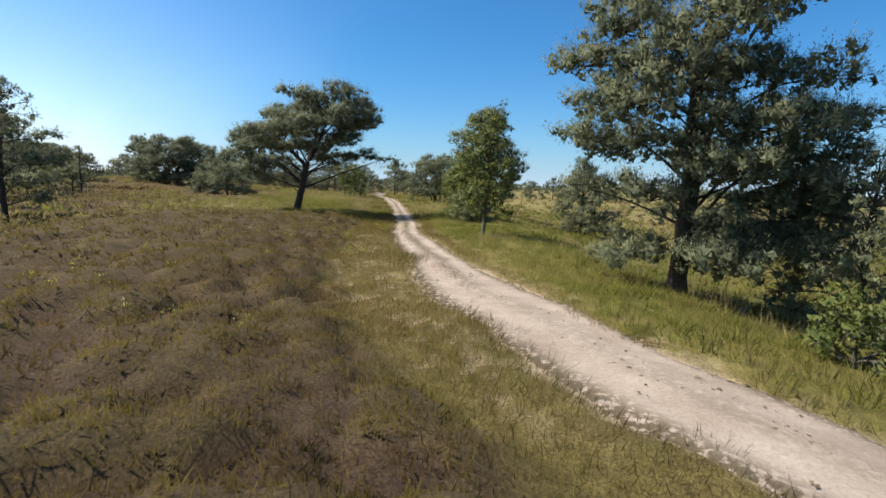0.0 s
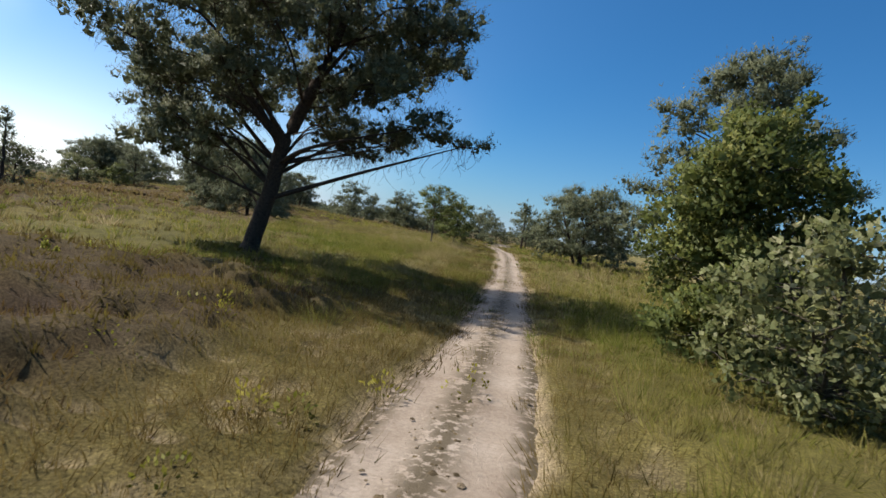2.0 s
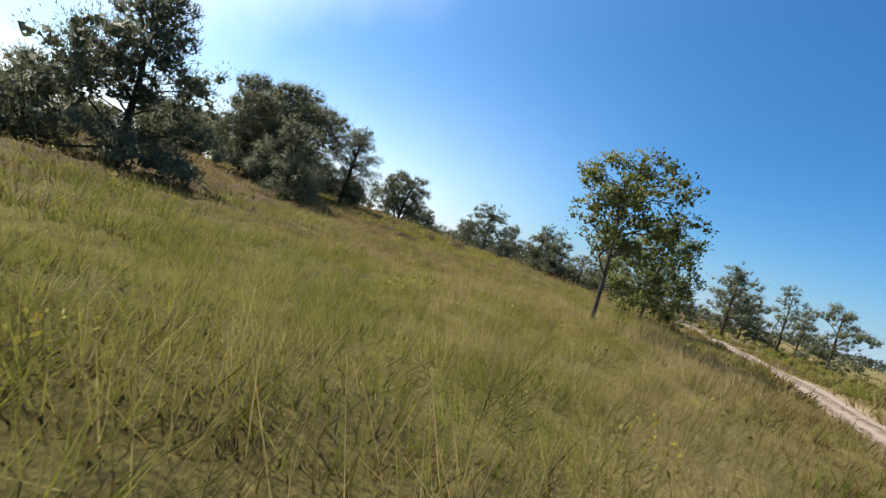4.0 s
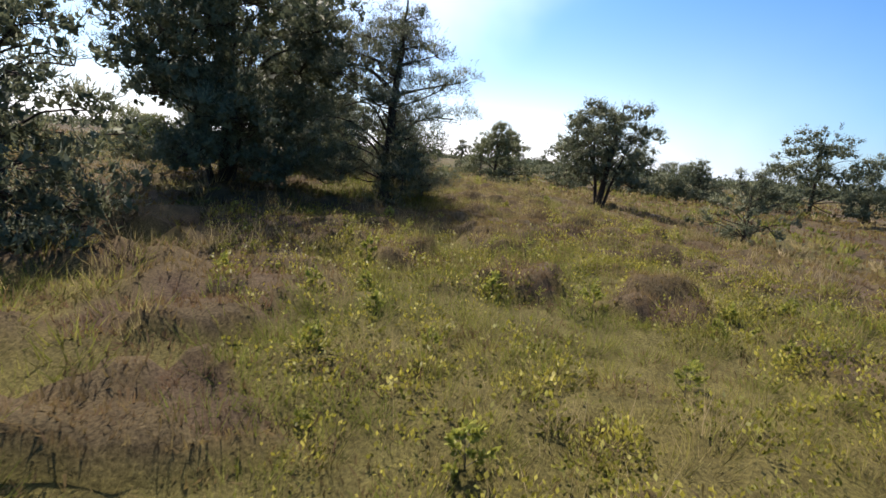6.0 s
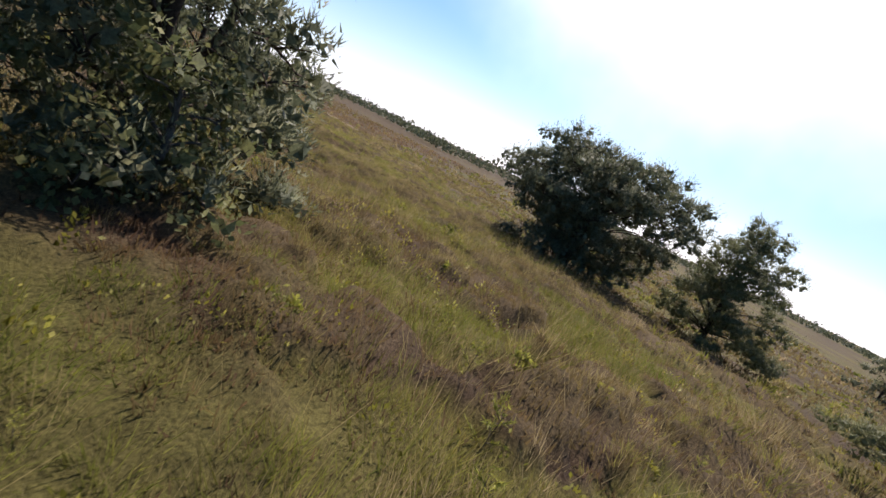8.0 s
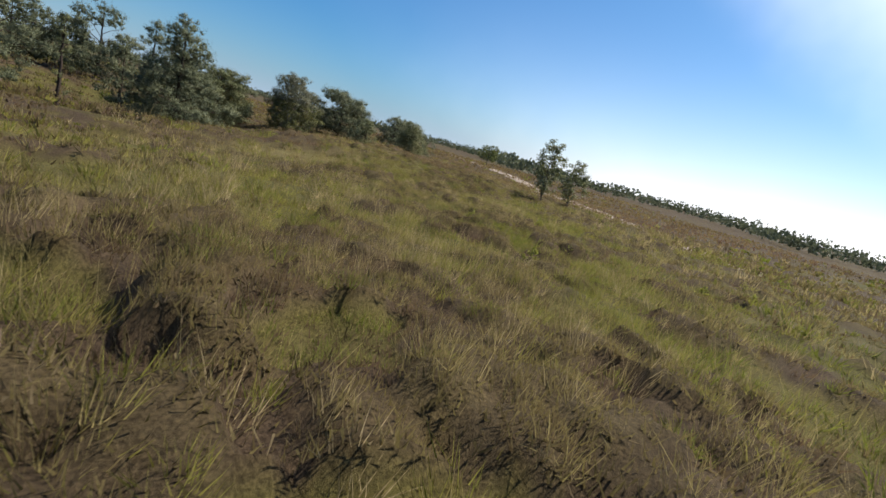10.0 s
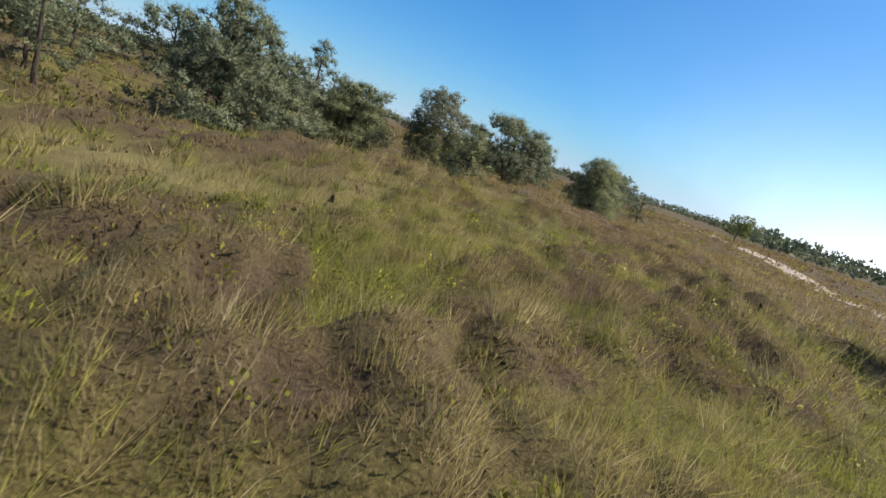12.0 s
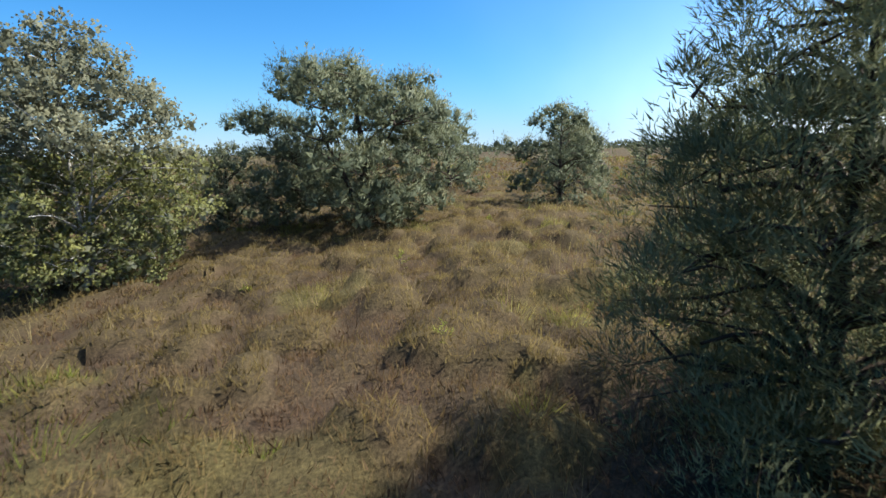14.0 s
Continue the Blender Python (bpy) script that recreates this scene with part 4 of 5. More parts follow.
# broad pine with its dark skirt, right of the track's start
make_tree("pine_tree", 6.5, 14.0, [
    (0.4, 0.25, 9, 1.4, 1.4, 1), (-1, 0.12, 8.25, 1.5, 1.5, 0.88), (1.0, -0.25, 7.8, 1.2, 1.2, 0.8), (-2.12, -0.12, 6.88, 1.38, 1.38, 0.75), (0.38, -1, 7.25, 1.62, 1.5, 0.88), (-2.88, 0.25, 6.12, 1.12, 1.12, 0.56),
    (1.7, 0.5, 6.2, 1.2, 1.2, 0.7), (-1.12, -0.62, 5.88, 1.5, 1.38, 0.75), (0.9, 1, 6.1, 1.4, 1.3, 0.85), (-2.5, 0, 4.25, 1.12, 1.12, 0.56), (-1.5, -0.75, 4, 1.12, 1.12, 0.56), (2.5, -0.25, 5.1, 0.9, 0.9, 0.5),
    (0.5, -1.12, 4.62, 1.25, 1.25, 0.62), (2.12, -0.88, 4.5, 1.5, 1.38, 0.88), (2.8, 0.25, 3.5, 1.2, 1.2, 0.75), (3.8, 0.2, 3.0, 0.9, 0.9, 0.45), (1.62, 1.25, 3.62, 1.62, 1.5, 1), (2.5, -0.38, 2.25, 1.5, 1.38, 1), (1.5, 0.38, 1.25, 1.5, 1.38, 1), (3.38, 0.75, 1.25, 1.38, 1.38, 1), (-1.25, 0.75, 1.25, 0.88, 0.75, 0.56), (-0.75, 1.5, 2.75, 0.88, 0.88, 0.62), (-1.2, -0.8, 2.6, 1.0, 0.9, 0.7), (-0.6, -1.0, 3.6, 1.0, 0.9, 0.6), (-1.6, 0.0, 5.2, 1.3, 1.1, 0.7), (0.2, -1.2, 2.0, 1.1, 1.0, 0.8), (-0.9, -0.5, 1.2, 0.9, 0.8, 0.6), (0.9, -1.2, 1.0, 1.2, 1.0, 0.8), (-2.2, -0.3, 4.9, 1.2, 1.1, 0.7), (-2.6, 0.4, 2.9, 0.9, 0.8, 0.5), (4.4, -0.2, 4.6, 1.0, 1.0, 0.8), (3.6, -0.6, 3.4, 1.1, 1.1, 0.8), (4.2, -0.3, 2.2, 1.1, 1.0, 0.8), (2.6, -1.0, 3.0, 1.1, 1.0, 0.7), (3.4, -0.4, 5.9, 1.1, 1.0, 0.8), (1.6, -1.0, 5.6, 1.1, 1.0, 0.8), (2.8, -0.8, 1.2, 1.2, 1.1, 0.9),
    (-1.9, -0.3, 1.0, 0.9, 0.8, 0.55), (0.3, -1.7, 1.0, 1.2, 1.0, 0.8), (0.4, -1.8, 3.3, 1.3, 1.1, 0.8), (-1.4, -1.3, 5.0, 1.2, 1.1, 0.7), (-0.6, -1.6, 6.4, 1.4, 1.2, 0.8), (0.2, -1.2, 8.4, 1.4, 1.2, 0.9), (1.2, -1.8, 4.4, 1.4, 1.1, 0.8)],
    [[(0, 0, 0, 0.25), (0.12, 0, 2.75, 0.2), (0.12, 0.12, 5.62, 0.14), (0.5, 0.12, 9, 0.04)], [(0.31, 0.44, 0, 0.19), (0.56, 0.62, 3, 0.15), (1.12, 0.62, 5.75, 0.09), (1.88, 0.38, 7.75, 0.04)]],
    "pine", "broad dark green Scots pine with two trunks", 12, 1.1, airy=-0.3)
simple_tree("pine_tree", 10.2, 12.2, 4.6, 4.6, "bush", "pine", "dense dark young pine near the track", 13, 0.7, 16)
simple_tree("pine_tree", 8.9, 9.0, 3.9, 2.4, "cone", "young", "grey-green young pine in the verge", 14, 0.9, 12)
simple_tree("oak_shrub", 6.9, 8.2, 1.3, 1.7, "round", "oak", "low leafy oak shrub in the verge", 15, 0.8, 9)
# young oak and the thicket behind it
make_tree("oak_tree", 1.7, 22.0, shaped(5.2, 3.5, "oval", 16, 30) + [(0.4, -0.2, 1.7, 0.5, 0.5, 0.3)], [stem(5.5, (0.15, 0.2), 0.085)], "oak", "young oak with yellow-green leaves on a thin trunk", 16, 0.9, airy=0.35)
make_tree("oak_tree", 1.4, 33.8, shaped(4.2, 3.9, "bush", 17, 34), [stem(4.0, (0.2, 0.1), 0.1), stem(3.2, (-0.8, 0.4), 0.07, (0.2, 0.3))], "oak", "bushy oak with dark green leaves reaching the ground", 17, 0.9, airy=-0.35)
simple_tree("shrub", 1.6, 30.4, 2.2, 2.8, "round", "shrub", "round shrub with small silvery leaves", 18, 0.75, 18)
simple_tree("pine_tree", 3.6, 42.5, 8.6, 7.6, "pine", "pine", "bluish green pine behind an oak", 19, 0.55, 20)
simple_tree("pine_tree", 9.8, 36.6, 5.4, 5.4, "cone", "pine", "ragged young pine in the meadow", 20, 0.5, 24)
# row left of the track
simple_tree("pine_tree", -18.2, 21.0, 5.4, 4.6, "pine", "pine", "low dark pine on the heath", 21, 0.6, 18)
simple_tree("pine_tree", -37.5, 41.5, 8.0, 7.4, "pine", "pine", "tall pine with layered dark branches", 121, 0.4, 26)
simple_tree("pine_tree", -31.1, 43.7, 4.3, 1.8, "cone", "pine", "thin young pine on the heath", 22, 0.35, 8, airy=0.4)
simple_tree("pine_tree", -33.5, 46.0, 2.6, 4.2, "bush", "pine", "low spreading pine bush on heath", 23, 0.35, 12)
simple_tree("pine_tree", -24.5, 51.2, 2.2, 3.6, "bush", "pine", "dark bushy pine on the heath", 24, 0.5, 18)
simple_tree("pine_tree", -22.4, 52.6, 5.0, 6.0, "cone", "pine", "tall dark pine with a ragged top", 25, 0.5, 22)
simple_tree("pine_tree", -28.6, 63.0, 4.0, 5.0, "bush", "pine", "dark bushy pine on the heath", 26, 0.5, 18)
simple_tree("pine_tree", -46.0, 66.0, 3.8, 5.0, "bush", "pine", "round distant pine bush", 27, 0.3, 12)
make_tree("oak_tree", -11.5, 58.8, shaped(4.2, 3.2, "high", 28, 24), [stem(4.0, (-0.2, 0.1), 0.06)], "oak", "small oak with a thin dark trunk", 28, 0.8, airy=0.45)
make_tree("oak_tree", -11.9, 66.9, shaped(4.0, 4.2, "round", 29, 20), [stem(3.6, (0.3, 0), 0.07)], "oak", "small spreading oak beside the track", 29, 0.55, airy=0.15)
make_tree("pine_tree", -1.2, 60.8, shaped(5.3, 7.2, "flat", 30, 26) + [(-0.6, 0, 0.9, 1.6, 1.2, 0.8), (1.0, 0.2, 0.8, 1.2, 1.1, 0.7), (2.6, -0.5, 0.9, 1.3, 1.1, 0.8), (-2.2, -0.4, 0.7, 1.1, 1.0, 0.6), (3.2, 0, 2.2, 1.2, 1.1, 0.8), (-2.6, 0.3, 2.0, 1.0, 1.0, 0.7), (-1.6, -1.0, 1.0, 1.6, 1.3, 0.8), (0.6, -1.2, 0.9, 1.6, 1.3, 0.8), (2.2, -0.8, 1.6, 1.5, 1.2, 0.8), (-3.0, -0.4, 1.7, 1.3, 1.2, 0.7)], [stem(5.6, (0.4, 0), 0.17), stem(4.6, (-1.6, 0.2), 0.1, (-0.3, 0.2))], "pine", "flat-topped pine with low skirts", 30, 0.5, airy=0.15)
for i, (x, y, h, w, form) in enumerate([(-11, 112, 8, 8, "pine"), (-5.5, 116, 7.5, 5, "pine"), (-2, 104, 6, 7, "bush"), (3, 96, 5, 6, "bush"), (-43, 112, 7, 10, "bush"), (-36, 120, 7, 9, "bush"), (-29, 126, 6, 9, "bush"), (-53, 108, 3.6, 8, "bush"),
                                        (-21, 128, 7, 8, "pine"), (-60, 100, 5, 6, "bush"), (-72, 97, 4.4, 5, "bush")]):
    simple_tree("pine_tree", x, y, h, w, form, "pine", "dark pine at the far edge of the meadow", 60 + i, 0.10, 14, "far pines")
belt_rng = np.random.default_rng(77)
BELTS = [((-82, 98), (-40, 116), 9, 5.0), ((-40, 116), (-2, 128), 9, 5.8), ((12, 122), (44, 110), 7, 4.8), ((26, 62), (62, 46), 8, 3.8), ((-62, 4), (-26, 28), 10, 6.2)]
for i, ((x0, y0), (x1, y1), count, tall) in enumerate(BELTS):
    for k in range(count):
        u = (k + belt_rng.uniform(0.2, 0.8)) / count
        simple_tree("pine_tree", x0 + (x1 - x0) * u, y0 + (y1 - y0) * u + belt_rng.normal(0, 2.5), tall * belt_rng.uniform(0.75, 1.15), tall * belt_rng.uniform(1.0, 1.5), "bush" if k % 4 else "cone", "pine", "dark pine in a belt beyond the meadow", 400 + 20 * i + k, 0.07, 12, "far pines")
# the rise: pair of big pines, and the trees round it
make_tree("pine_tree", -34.8, 66.5, shaped(6.3, 7.6, "flat", 31, 26) + [(-1.2, 0.6, 1.0, 1.3, 1.1, 0.8), (0.8, -0.8, 0.9, 1.2, 1.1, 0.7), (-0.2, 0.9, 1.5, 1.1, 1.0, 0.7), (2.2, -1.0, 1.2, 1.3, 1.1, 0.9), (2.0, 1.4, 1.0, 1.2, 1.1, 0.8), (-2.4, -0.6, 1.1, 1.2, 1.1, 0.8), (1.4, 0.2, 2.4, 1.2, 1.1, 0.8)], [stem(6.4, (0.5, 0.3), 0.17), stem(5.8, (-1.5, 0.9), 0.12, (0.1, 0.2)), stem(5.2, (1.2, -1.2), 0.1, (-0.1, -0.2))], "pine", "wide many-stemmed dark pine", 31, 0.8, airy=0.0)
make_tree("pine_tree", -32.3, 70.6, shaped(5.1, 4.4, "bush", 32, 26) + [(0.1, 1.5, 3.4, 0.7, 0.9, 0.3), (0.1, 2.2, 3.7, 0.4, 0.6, 0.22), (0.0, 1.3, 4.3, 0.7, 0.8, 0.35), (0.4, 1.9, 2.6, 0.5, 0.6, 0.25), (0.3, 1.3, 0.7, 0.9, 0.9, 0.55), (-1.2, 0.2, 0.7, 0.9, 0.9, 0.55), (0.2, -1.3, 0.8, 0.9, 0.9, 0.55), (1.2, 0.1, 0.8, 0.9, 0.8, 0.55), (-0.6, 1.2, 1.5, 0.8, 0.8, 0.5)], [stem(5.8, (0.3, 0.2), 0.16)], "pine", "dense dark pine with branches to the ground", 32, 1.25, airy=-0.6, bare=5)
make_tree("pine_tree", -37.6, 83.7, shaped(5.1, 5.4, "flat", 33, 24) + [(-1.6, 0, 1.5, 1.1, 1.0, 0.5), (1.8, 0.3, 1.4, 1.1, 1.0, 0.5)], [stem(5.3, (0.8, 0), 0.17), stem(4.2, (-1.2, 0.2), 0.1, (-0.2, 0.1)), stem(4.0, (1.7, -0.2), 0.09, (0.2, 0))], "pine", "spreading pine with several low stems", 33, 0.6, airy=-0.05)
simple_tree("pine_tree", -31.7, 86.4, 3.0, 3.9, "bush", "pine", "grey-green bushy pine on the slope", 34, 0.6, 16)
simple_tree("pine_tree", -50.0, 85.3, 4.6, 5.6, "bush", "young", "bushy pine with upright shoots", 35, 0.4, 18)
simple_tree("pine_tree", -58.5, 92.0, 4.2, 4.6, "bush", "pine", "dark pine bush beyond the rise", 36, 0.3, 12)
make_tree("pine_tree", -60.0, 75.0, shaped(5.7, 8.6, "flat", 37, 34) + shaped(3.2, 8.0, "bush", 137, 14), [stem(5.6, (0.3, 0), 0.17), stem(4.6, (1.6, 0.4), 0.1)], "pine", "round dense pine against the light", 37, 0.6, airy=0.1)
simple_tree("pine_tree", -60.6, 81.6, 5.6, 5.8, "bush", "young", "thin young pine with upright shoots", 38, 0.55, 26, airy=-0.1)
simple_tree("oak_shrub", -32.6, 71.9, 1.7, 1.8, "round", "shrub", "leafy shrub at the foot of a pine", 39, 0.6, 10)
simple_tree("oak_shrub", -40.4, 71.6, 1.8, 2.3, "round", "shrub", "leafy green shrub on the heath", 40, 0.6, 12)
make_tree("pine_tree", -41.6, 69.9, shaped(6.0, 5.8, "bush", 56, 30), [stem(5.6, (0.3, 0.3), 0.15), stem(4.4, (-1.2, 0.4), 0.09, (0.1, 0.1))], "pine", "dark pine standing over a leafy shrub", 56, 0.75, airy=0.1)
simple_tree("pine_tree", -38.8, 67.4, 5.4, 5.2, "bush", "pine", "dark pine between two other pines", 61, 0.6, 24, airy=0.0)
simple_tree("oak_shrub", -39.0, 69.6, 2.0, 2.4, "round", "shrub", "leafy shrub under the pines", 62, 0.6, 12)
simple_tree("oak_shrub", -50.0, 63.2, 2.8, 4.2, "round", "shrub", "grey-green leafy thicket on the slope", 57, 0.6, 18)
simple_tree("oak_shrub", -46.4, 64.6, 2.4, 3.0, "round", "oak", "leafy oak thicket on the slope", 58, 0.6, 14)
# western heath
make_tree("birch_tree", -76.5, 48.9, shaped(3.8, 1.9, "oval", 41, 18), [stem(3.6, (0.2, 0), 0.045)], "shrub", "slender young birch with dark green leaves", 41, 0.9, airy=-0.35)
make_tree("birch_tree", -80.4, 47.5, shaped(3.2, 1.9, "oval", 42, 16), [stem(3.1, (0.5, 0), 0.04)], "shrub", "leaning young birch beside another birch", 42, 0.9, airy=-0.2)
make_tree("oak_tree", -119.0, -9.5, shaped(4.4, 4.8, "flat", 43, 14), [stem(4.0, (0.2, 0), 0.09)], "oak", "lone small oak on the open heath", 43, 0.3)
make_tree("pine_tree", -69.4, 39.7, shaped(1.75, 1.5, "round", 44, 18) + [(0, 0, 0.3, 0.5, 0.5, 0.25), (0.3, 0.2, 0.35, 0.4, 0.4, 0.25), (-0.3, -0.2, 0.4, 0.4, 0.4, 0.25)], [stem(1.6, (0, 0), 0.05)], "young", "low bushy young pine in heather", 44, 1.15, airy=-0.3)
make_tree("pine_tree", -77.5, 31.3, shaped(2.95, 2.8, "bush", 45, 52) + [(0, 0, 0.35 + 0.3 * k, 0.62 - 0.04 * k, 0.62 - 0.04 * k, 0.3) for k in range(7)] + [(0, 0, 3.05, 0.08, 0.08, 0.25)], [stem(3.2, (0, 0), 0.07)], "young", "bushy young pine with upright shoots", 45, 1.4, airy=-0.45)
make_tree("pine_tree", -76.6, 18.0, shaped(4.9, 7.4, "round", 46, 22), [stem(4.5, (0.2, 0), 0.19), stem(3.8, (1.5, 0.3), 0.1)], "pine", "round pine with a dark trunk", 46, 0.8, airy=0.1)
make_tree("birch_tree", -70.2, 20.9, shaped(5.5, 4.9, "round", 47, 44), [stem(5.5, (0.1, 0), 0.06), stem(3.6, (-0.7, 0.2), 0.045, (0.1, 0.1))], "birch", "grey-green birch with thinning top", 47, 0.7, airy=0.05, under=3.0)
simple_tree("pine_tree", -64.5, 18.6, 4.9, 7.4, "bush", "young", "bushy pine beside a birch", 48, 0.6, 26)
simple_tree("pine_tree", -60.5, 24.0, 5.8, 6.2, "bush", "pine", "broad pine in the hollow", 55, 0.5, 20)
simple_tree("pine_tree", -59.8, 31.5, 7.0, 7.6, "cone", "pine", "tall pine with layered branches", 49, 0.5, 26, airy=0.15)
simple_tree("pine_tree", -50.8, 32.5, 8.4, 5.2, "cone", "pine", "tall pine standing beyond the hollow", 50, 0.35, 16)
simple_tree("pine_tree", -53.8, 33.5, 4.6, 1.6, "cone", "young", "half-bare thin pine beyond the hollow", 51, 0.35, 8, airy=0.6)
simple_tree("pine_tree", -84.0, 16.0, 3.8, 4.6, "round", "pine", "round pine bush on the heath", 52, 0.5, 16)
simple_tree("pine_tree", -93.6, 8.0, 2.9, 3.2, "round", "pine", "round pine bush on the heath", 53, 0.35, 12)
simple_tree("pine_tree", -72.4, 15.5, 2.8, 3.6, "bush", "pine", "low pine bush behind the heather", 54, 0.5, 14)
for i, (x, y, h, w, form) in enumerate([(-66, 18, 4.6, 5, "bush"), (-61, 22, 5, 5, "bush"), (-57, 24, 5.5, 5, "pine"), (-88, 10, 3.6, 4, "bush"), (-92, 2, 4, 4.5, "bush"), (-97, -6, 4, 5, "bush"), (-102, -14, 4.2, 6, "bush"), (-108, -24, 4.5, 6, "bush"), (-82, 8, 4, 5, "bush"), (-49, 26, 5, 5, "bush"), (-45, 34, 5, 4, "bush")]):
    simple_tree("pine_tree", x, y, h, w, form, "pine", "dark pine at the edge of the heath", 80 + i, 0.16, 14, "heath edge pines")


def build_far_woods():
    """Dark pine woods along the horizon."""
    rng = np.random.default_rng(90)
    pts, ways, lens, wids, cols = [], [], [], [], []
    for a in np.arange(0, 360, 0.7):
        t = radians(a)
        for row in range(2):
            d = 235 + 60 * math.sin(a * 0.071) + 40 * math.sin(a * 0.23 + 1) + row * 22 + rng.uniform(-8, 8)
            cx, cy = -35 + d * math.sin(t), 45 + d * math.cos(t)
            h, r = rng.uniform(3.2, 5.2), rng.uniform(2.4, 3.8)
            if abs(cx + 12) < 7 and cy > 45:
                continue
            n = 70
            u = unit(rng.normal(size=(n, 3)))
            u[:, 2] = np.abs(u[:, 2])
            q = np.column_stack([cx + u[:, 0] * r, cy + u[:, 1] * r, ground_z(cx, cy) + h * (0.15 + 0.85 * u[:, 2] * rng.uniform(0.5, 1, n))])
            pts.append(q)
            ways.append(unit(u + rng.normal(0, 0.5, (n, 3)) + [0, 0, 0.4]))
            lens.append(rng.uniform(0.5, 1.0, n))
            wids.append(rng.uniform(0.6, 1.2, n))
            cols.append(pick(PINE, np.clip(0.3 + rng.normal(0, 0.2, n), 0, 1)))
    me = blades_mesh("far_woods", np.concatenate(pts), np.concatenate(ways), np.concatenate(lens), np.concatenate(wids), np.concatenate(cols), M_NEEDLE, rng)
    tagged(new("far_woods", me), "dark pine woods along the horizon", "woods", kind="stuff")


build_far_woods()


# ---- saplings, dead wood ----
def make_sapling(name, h, seed, kind, label):
    """A knee-high seedling: thin stem, whorls of shoots or leaves."""
    rng = np.random.default_rng(seed)
    root = tagged(new(name), label, "sapling", "saplings in the heather")
    pts = np.array([[0, 0, 0], [0.02, 0.01, h * 0.5], [0.03, -0.02, h]])
    main = part("stem", tubes_mesh("stem", [(pts, [0.009, 0.007, 0.003])], M_OAKBARK, 4), root)
    feet, ways = [], []
    for i in range(7):
        z, a = h * (0.25 + 0.11 * i), i * 2.4
        reach = h * 0.42 * (1 - 0.1 * i)
        out = np.array([math.cos(a), math.sin(a), 0.7])
        end = np.array([0, 0, z]) + out * reach
        part("shoot", tubes_mesh("shoot", [(np.array([[0, 0, z], (end + [0, 0, z]) / 2, end]), [0.005, 0.004, 0.002])], M_OAKBARK, 3), main)
        k = 26
        t = rng.uniform(0.25, 1.05, k)[:, None]
        feet.append(np.array([0, 0, z]) + out * reach * t)
        ways.append(unit(out + rng.normal(0, 0.75, (k, 3))))
    feet.append(np.array([0.02, 0, h]) + rng.normal(0, 0.03, (24, 3)) * [1, 1, 2])
    ways.append(unit(rng.normal(0, 0.6, (24, 3)) + [0, 0, 1]))
    p, w = np.concatenate(feet), np.concatenate(ways)
    n = len(p)
    tint = pick([(0.22, 0.24, 0.045), (0.33, 0.33, 0.06), (0.42, 0.40, 0.10)], rng.uniform(size=n))
    leaf = kind == "leaf"
    me = blades_mesh("leaves", p, w, rng.uniform(0.05, 0.10, n) * (1 if leaf else 0.9), rng.uniform(0.03, 0.05, n) * (1 if leaf else 0.35), tint, M_LEAF, rng, leaf)
    tagged(part("foliage", me, root), kind="stuff")
    return root


SAPLINGS = [make_sapling("sapling", 0.62, 201, "needle", "yellow-green pine seedling in the heather"), make_sapling("sapling", 0.5, 202, "leaf", "yellow-green birch seedling in the heather"),
            make_sapling("sapling", 0.42, 203, "leaf", "low leafy seedling in the heather")]
place_rng = np.random.default_rng(210)


def sow(n, x0, x1, y0, y1, tall=1.0):
    for i in range(n):
        x, y = place_rng.uniform(x0, x1), place_rng.uniform(y0, y1)
        if abs(float(off_line(np.array([x]), np.array([y]), TRACK_FINE)[0])) < 3:
            continue
        k = place_rng.uniform(0.4, 0.95) * tall
        twin = copy_thing(SAPLINGS[i % 3], pose(x, y, ground_z(x, y) - 0.02, 0, 0, place_rng.uniform(0, 360)))
        twin.scale = (k, k, k)


for first, (x, y) in zip(SAPLINGS, [(-27.2, 69.3), (-26.5, 68.3), (-24.4, 69.5)]):
    first.location = (x, y, ground_z(x, y) - 0.02)
sow(60, -31, -21, 65.5, 79)
sow(24, -29.6, -23.8, 65.8, 69.0, 0.9)
sow(44, -52, -38, 64, 80)
sow(30, -42, -30, 73.5, 82)
sow(14, -14, -3, 8, 26)
sow(10, -18, -8, 26, 36)
sow(14, -72, -60, 54, 66)
sow(12, -80, -70, 20, 34)


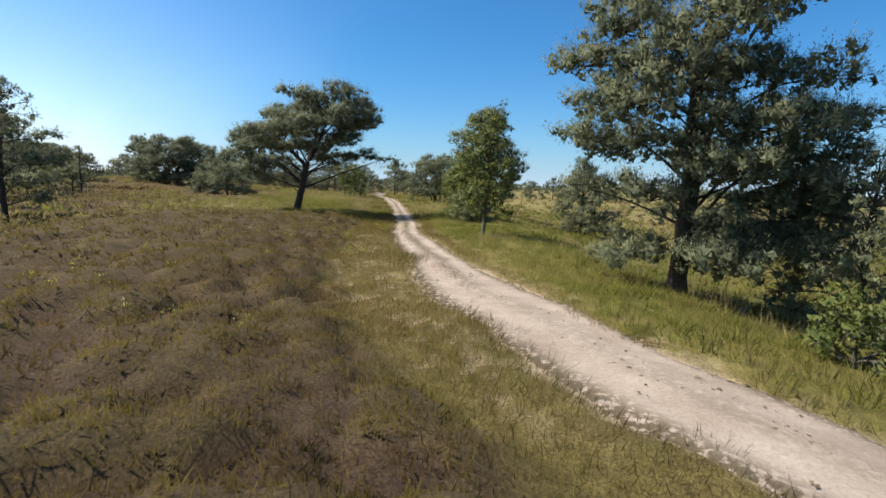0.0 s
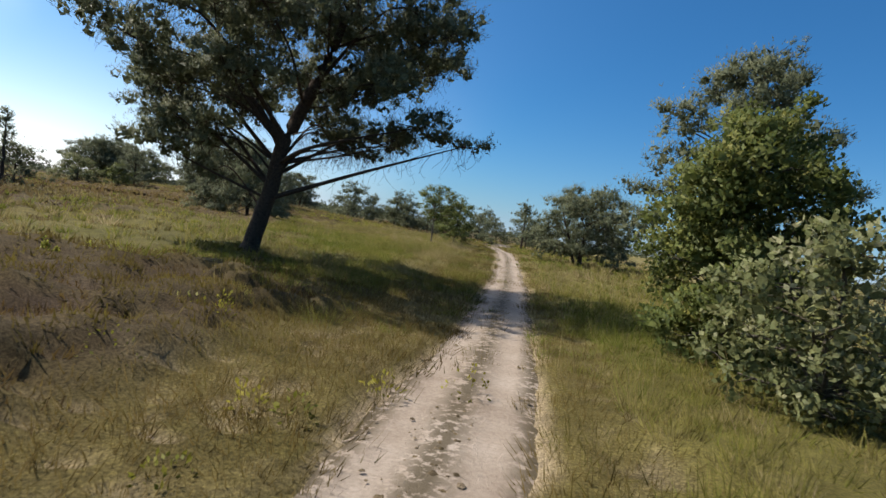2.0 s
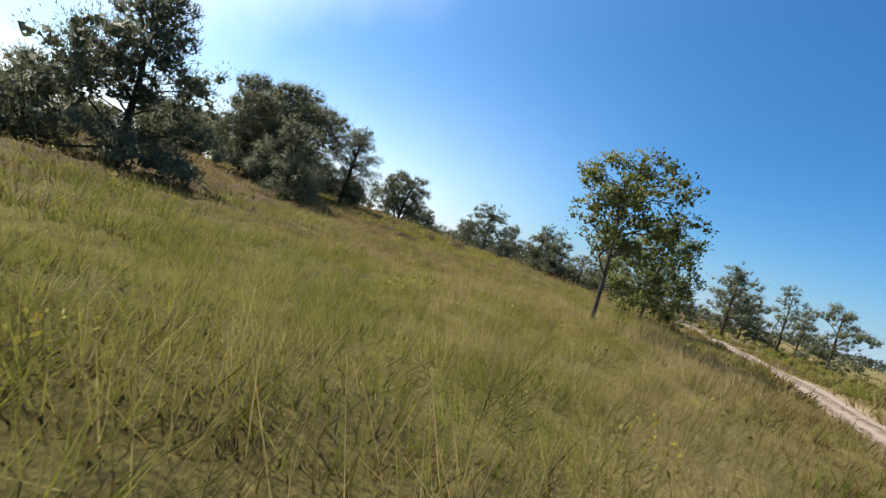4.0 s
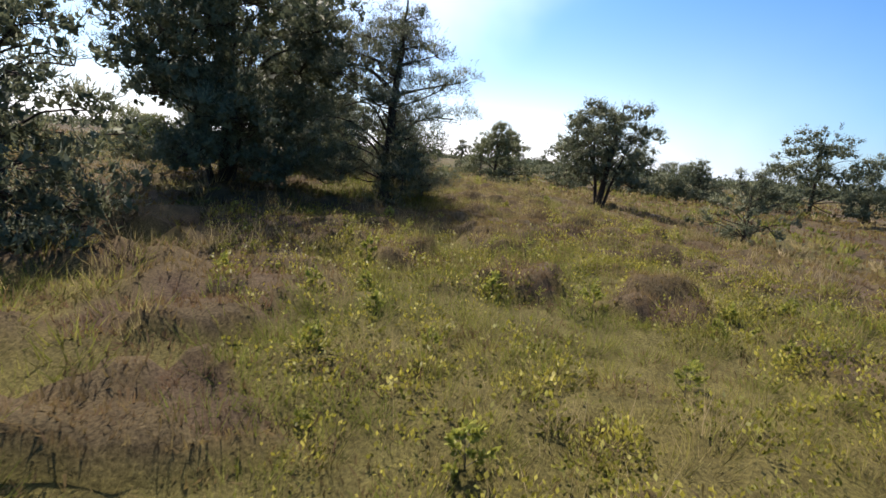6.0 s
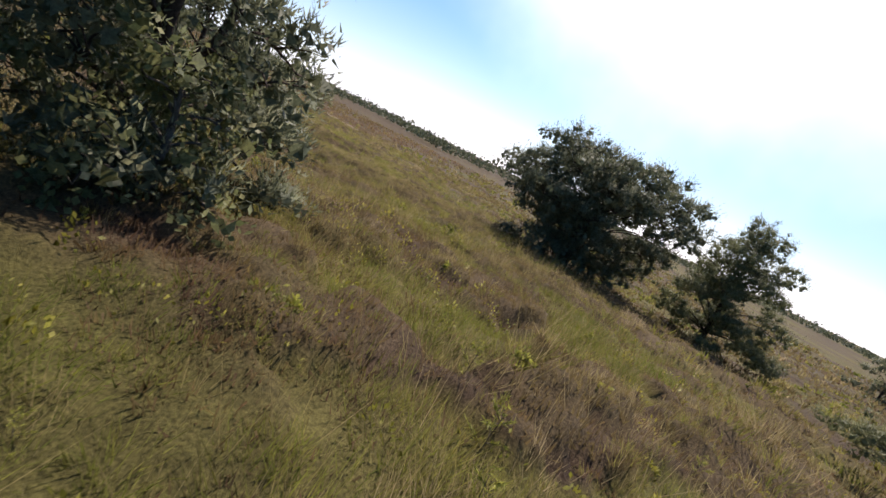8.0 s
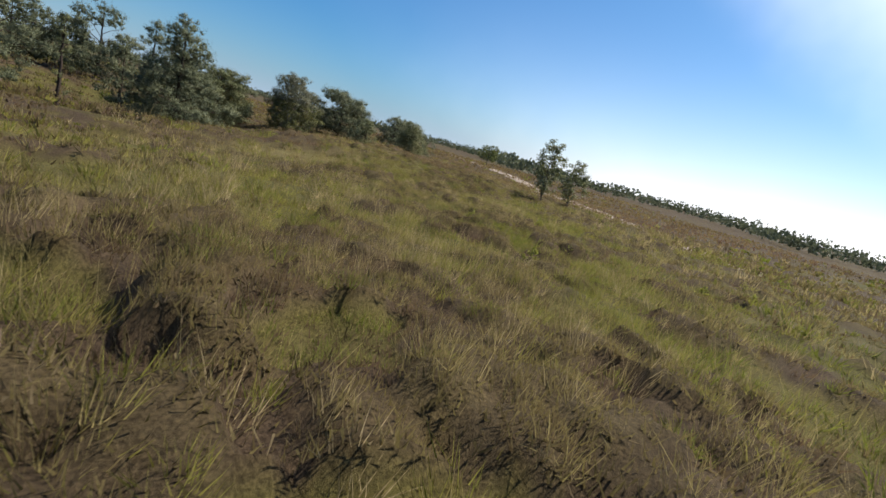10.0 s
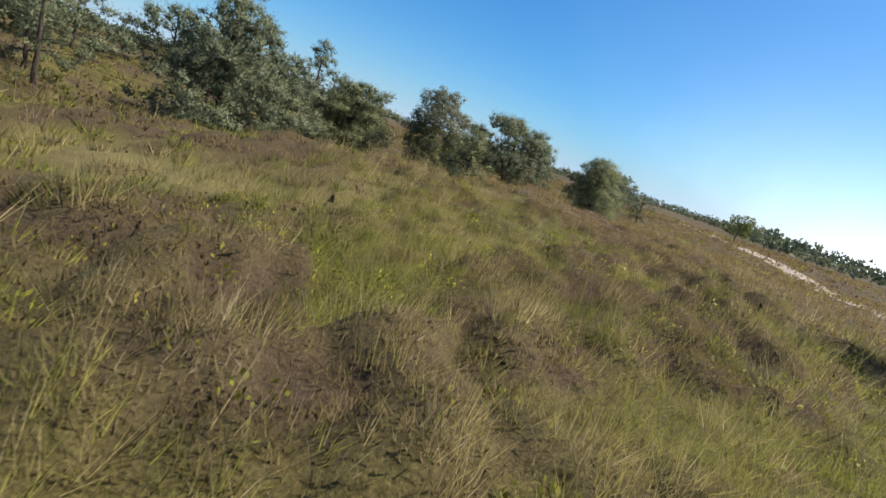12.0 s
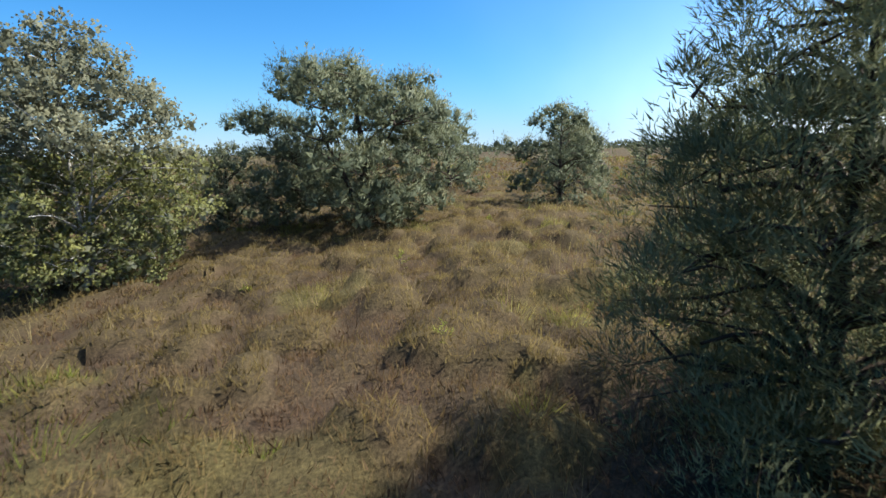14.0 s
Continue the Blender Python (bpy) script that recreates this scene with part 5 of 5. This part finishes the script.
def make_brushwood(x, y, spread, count, seed):
    """A heap of bleached dead heather stems and branches lying on the ground."""
    rng = np.random.default_rng(seed)
    root = tagged(new("brushwood_heap"), "heap of bleached dead branches on bare litter", "dead wood", "brushwood heaps")
    root.location = (x, y, ground_z(x, y))
    for i in range(count):
        a, r = rng.uniform(0, 6.28), spread * math.sqrt(rng.uniform()) * 0.7
        c = np.array([math.cos(a) * r, math.sin(a) * r, rng.uniform(0.10, 0.2)])
        b = rng.normal(0.35, 0.5)
        length = rng.uniform(0.25, 0.85)
        d = np.array([math.cos(b), math.sin(b), rng.normal(0, 0.12)]) * length / 2
        bend = rng.normal(0, 0.10, 3)
        pts = spline([c - d, c - d * 0.3 + bend * 0.8, c + d * 0.4 + bend, c + d + rng.normal(0, 0.06, 3)], 0.12)
        for p in pts:
            p[2] = max(min(p[2], 0.3), ground_z(x + p[0], y + p[1]) + float(cover_lift(np.array([x + p[0]]), np.array([y + p[1]]))[0]) - ground_z(x, y) + 0.02)
        part("branch", tubes_mesh("branch", [(pts, np.linspace(rng.uniform(0.0028, 0.0062), 0.002, len(pts)))], M_DEAD, 5), root)
    n = 420
    a, r = rng.uniform(0, 6.28, n), spread * 1.1 * np.sqrt(rng.uniform(size=n))
    p = np.column_stack([np.cos(a) * r, np.sin(a) * r * 0.7, np.zeros(n)])
    p[:, 2] = gh(x + p[:, 0], y + p[:, 1]) + cover_lift(x + p[:, 0], y + p[:, 1]) - ground_z(x, y) + 0.03
    way = unit(rng.normal(size=(n, 3)) * [1, 1, 0.25] + [0, 0, 0.25])
    tint = pick([(0.17, 0.12, 0.095), (0.27, 0.20, 0.16), (0.36, 0.28, 0.225)], rng.uniform(size=n))
    tagged(part("twig_litter", blades_mesh("twig_litter", p, way, rng.uniform(0.06, 0.2, n), rng.uniform(0.004, 0.011, n), tint, M_COVER, rng), root), kind="stuff")
    return root


for i, (x, y, spread, count) in enumerate([(-71.0, 41.3, 0.8, 40), (-70.1, 42.5, 0.8, 18), (-71.6, 38.6, 0.8, 16), (-73.2, 39.0, 0.8, 18), (-73.6, 40.35, 0.7, 14), (-71.9, 41.7, 0.6, 8), (-71.9, 35.9, 0.9, 36), (-74.8, 36.0, 0.8, 16), (-74.0, 41.6, 0.8, 12)]):
    make_brushwood(x, y, spread, count, 300 + i)
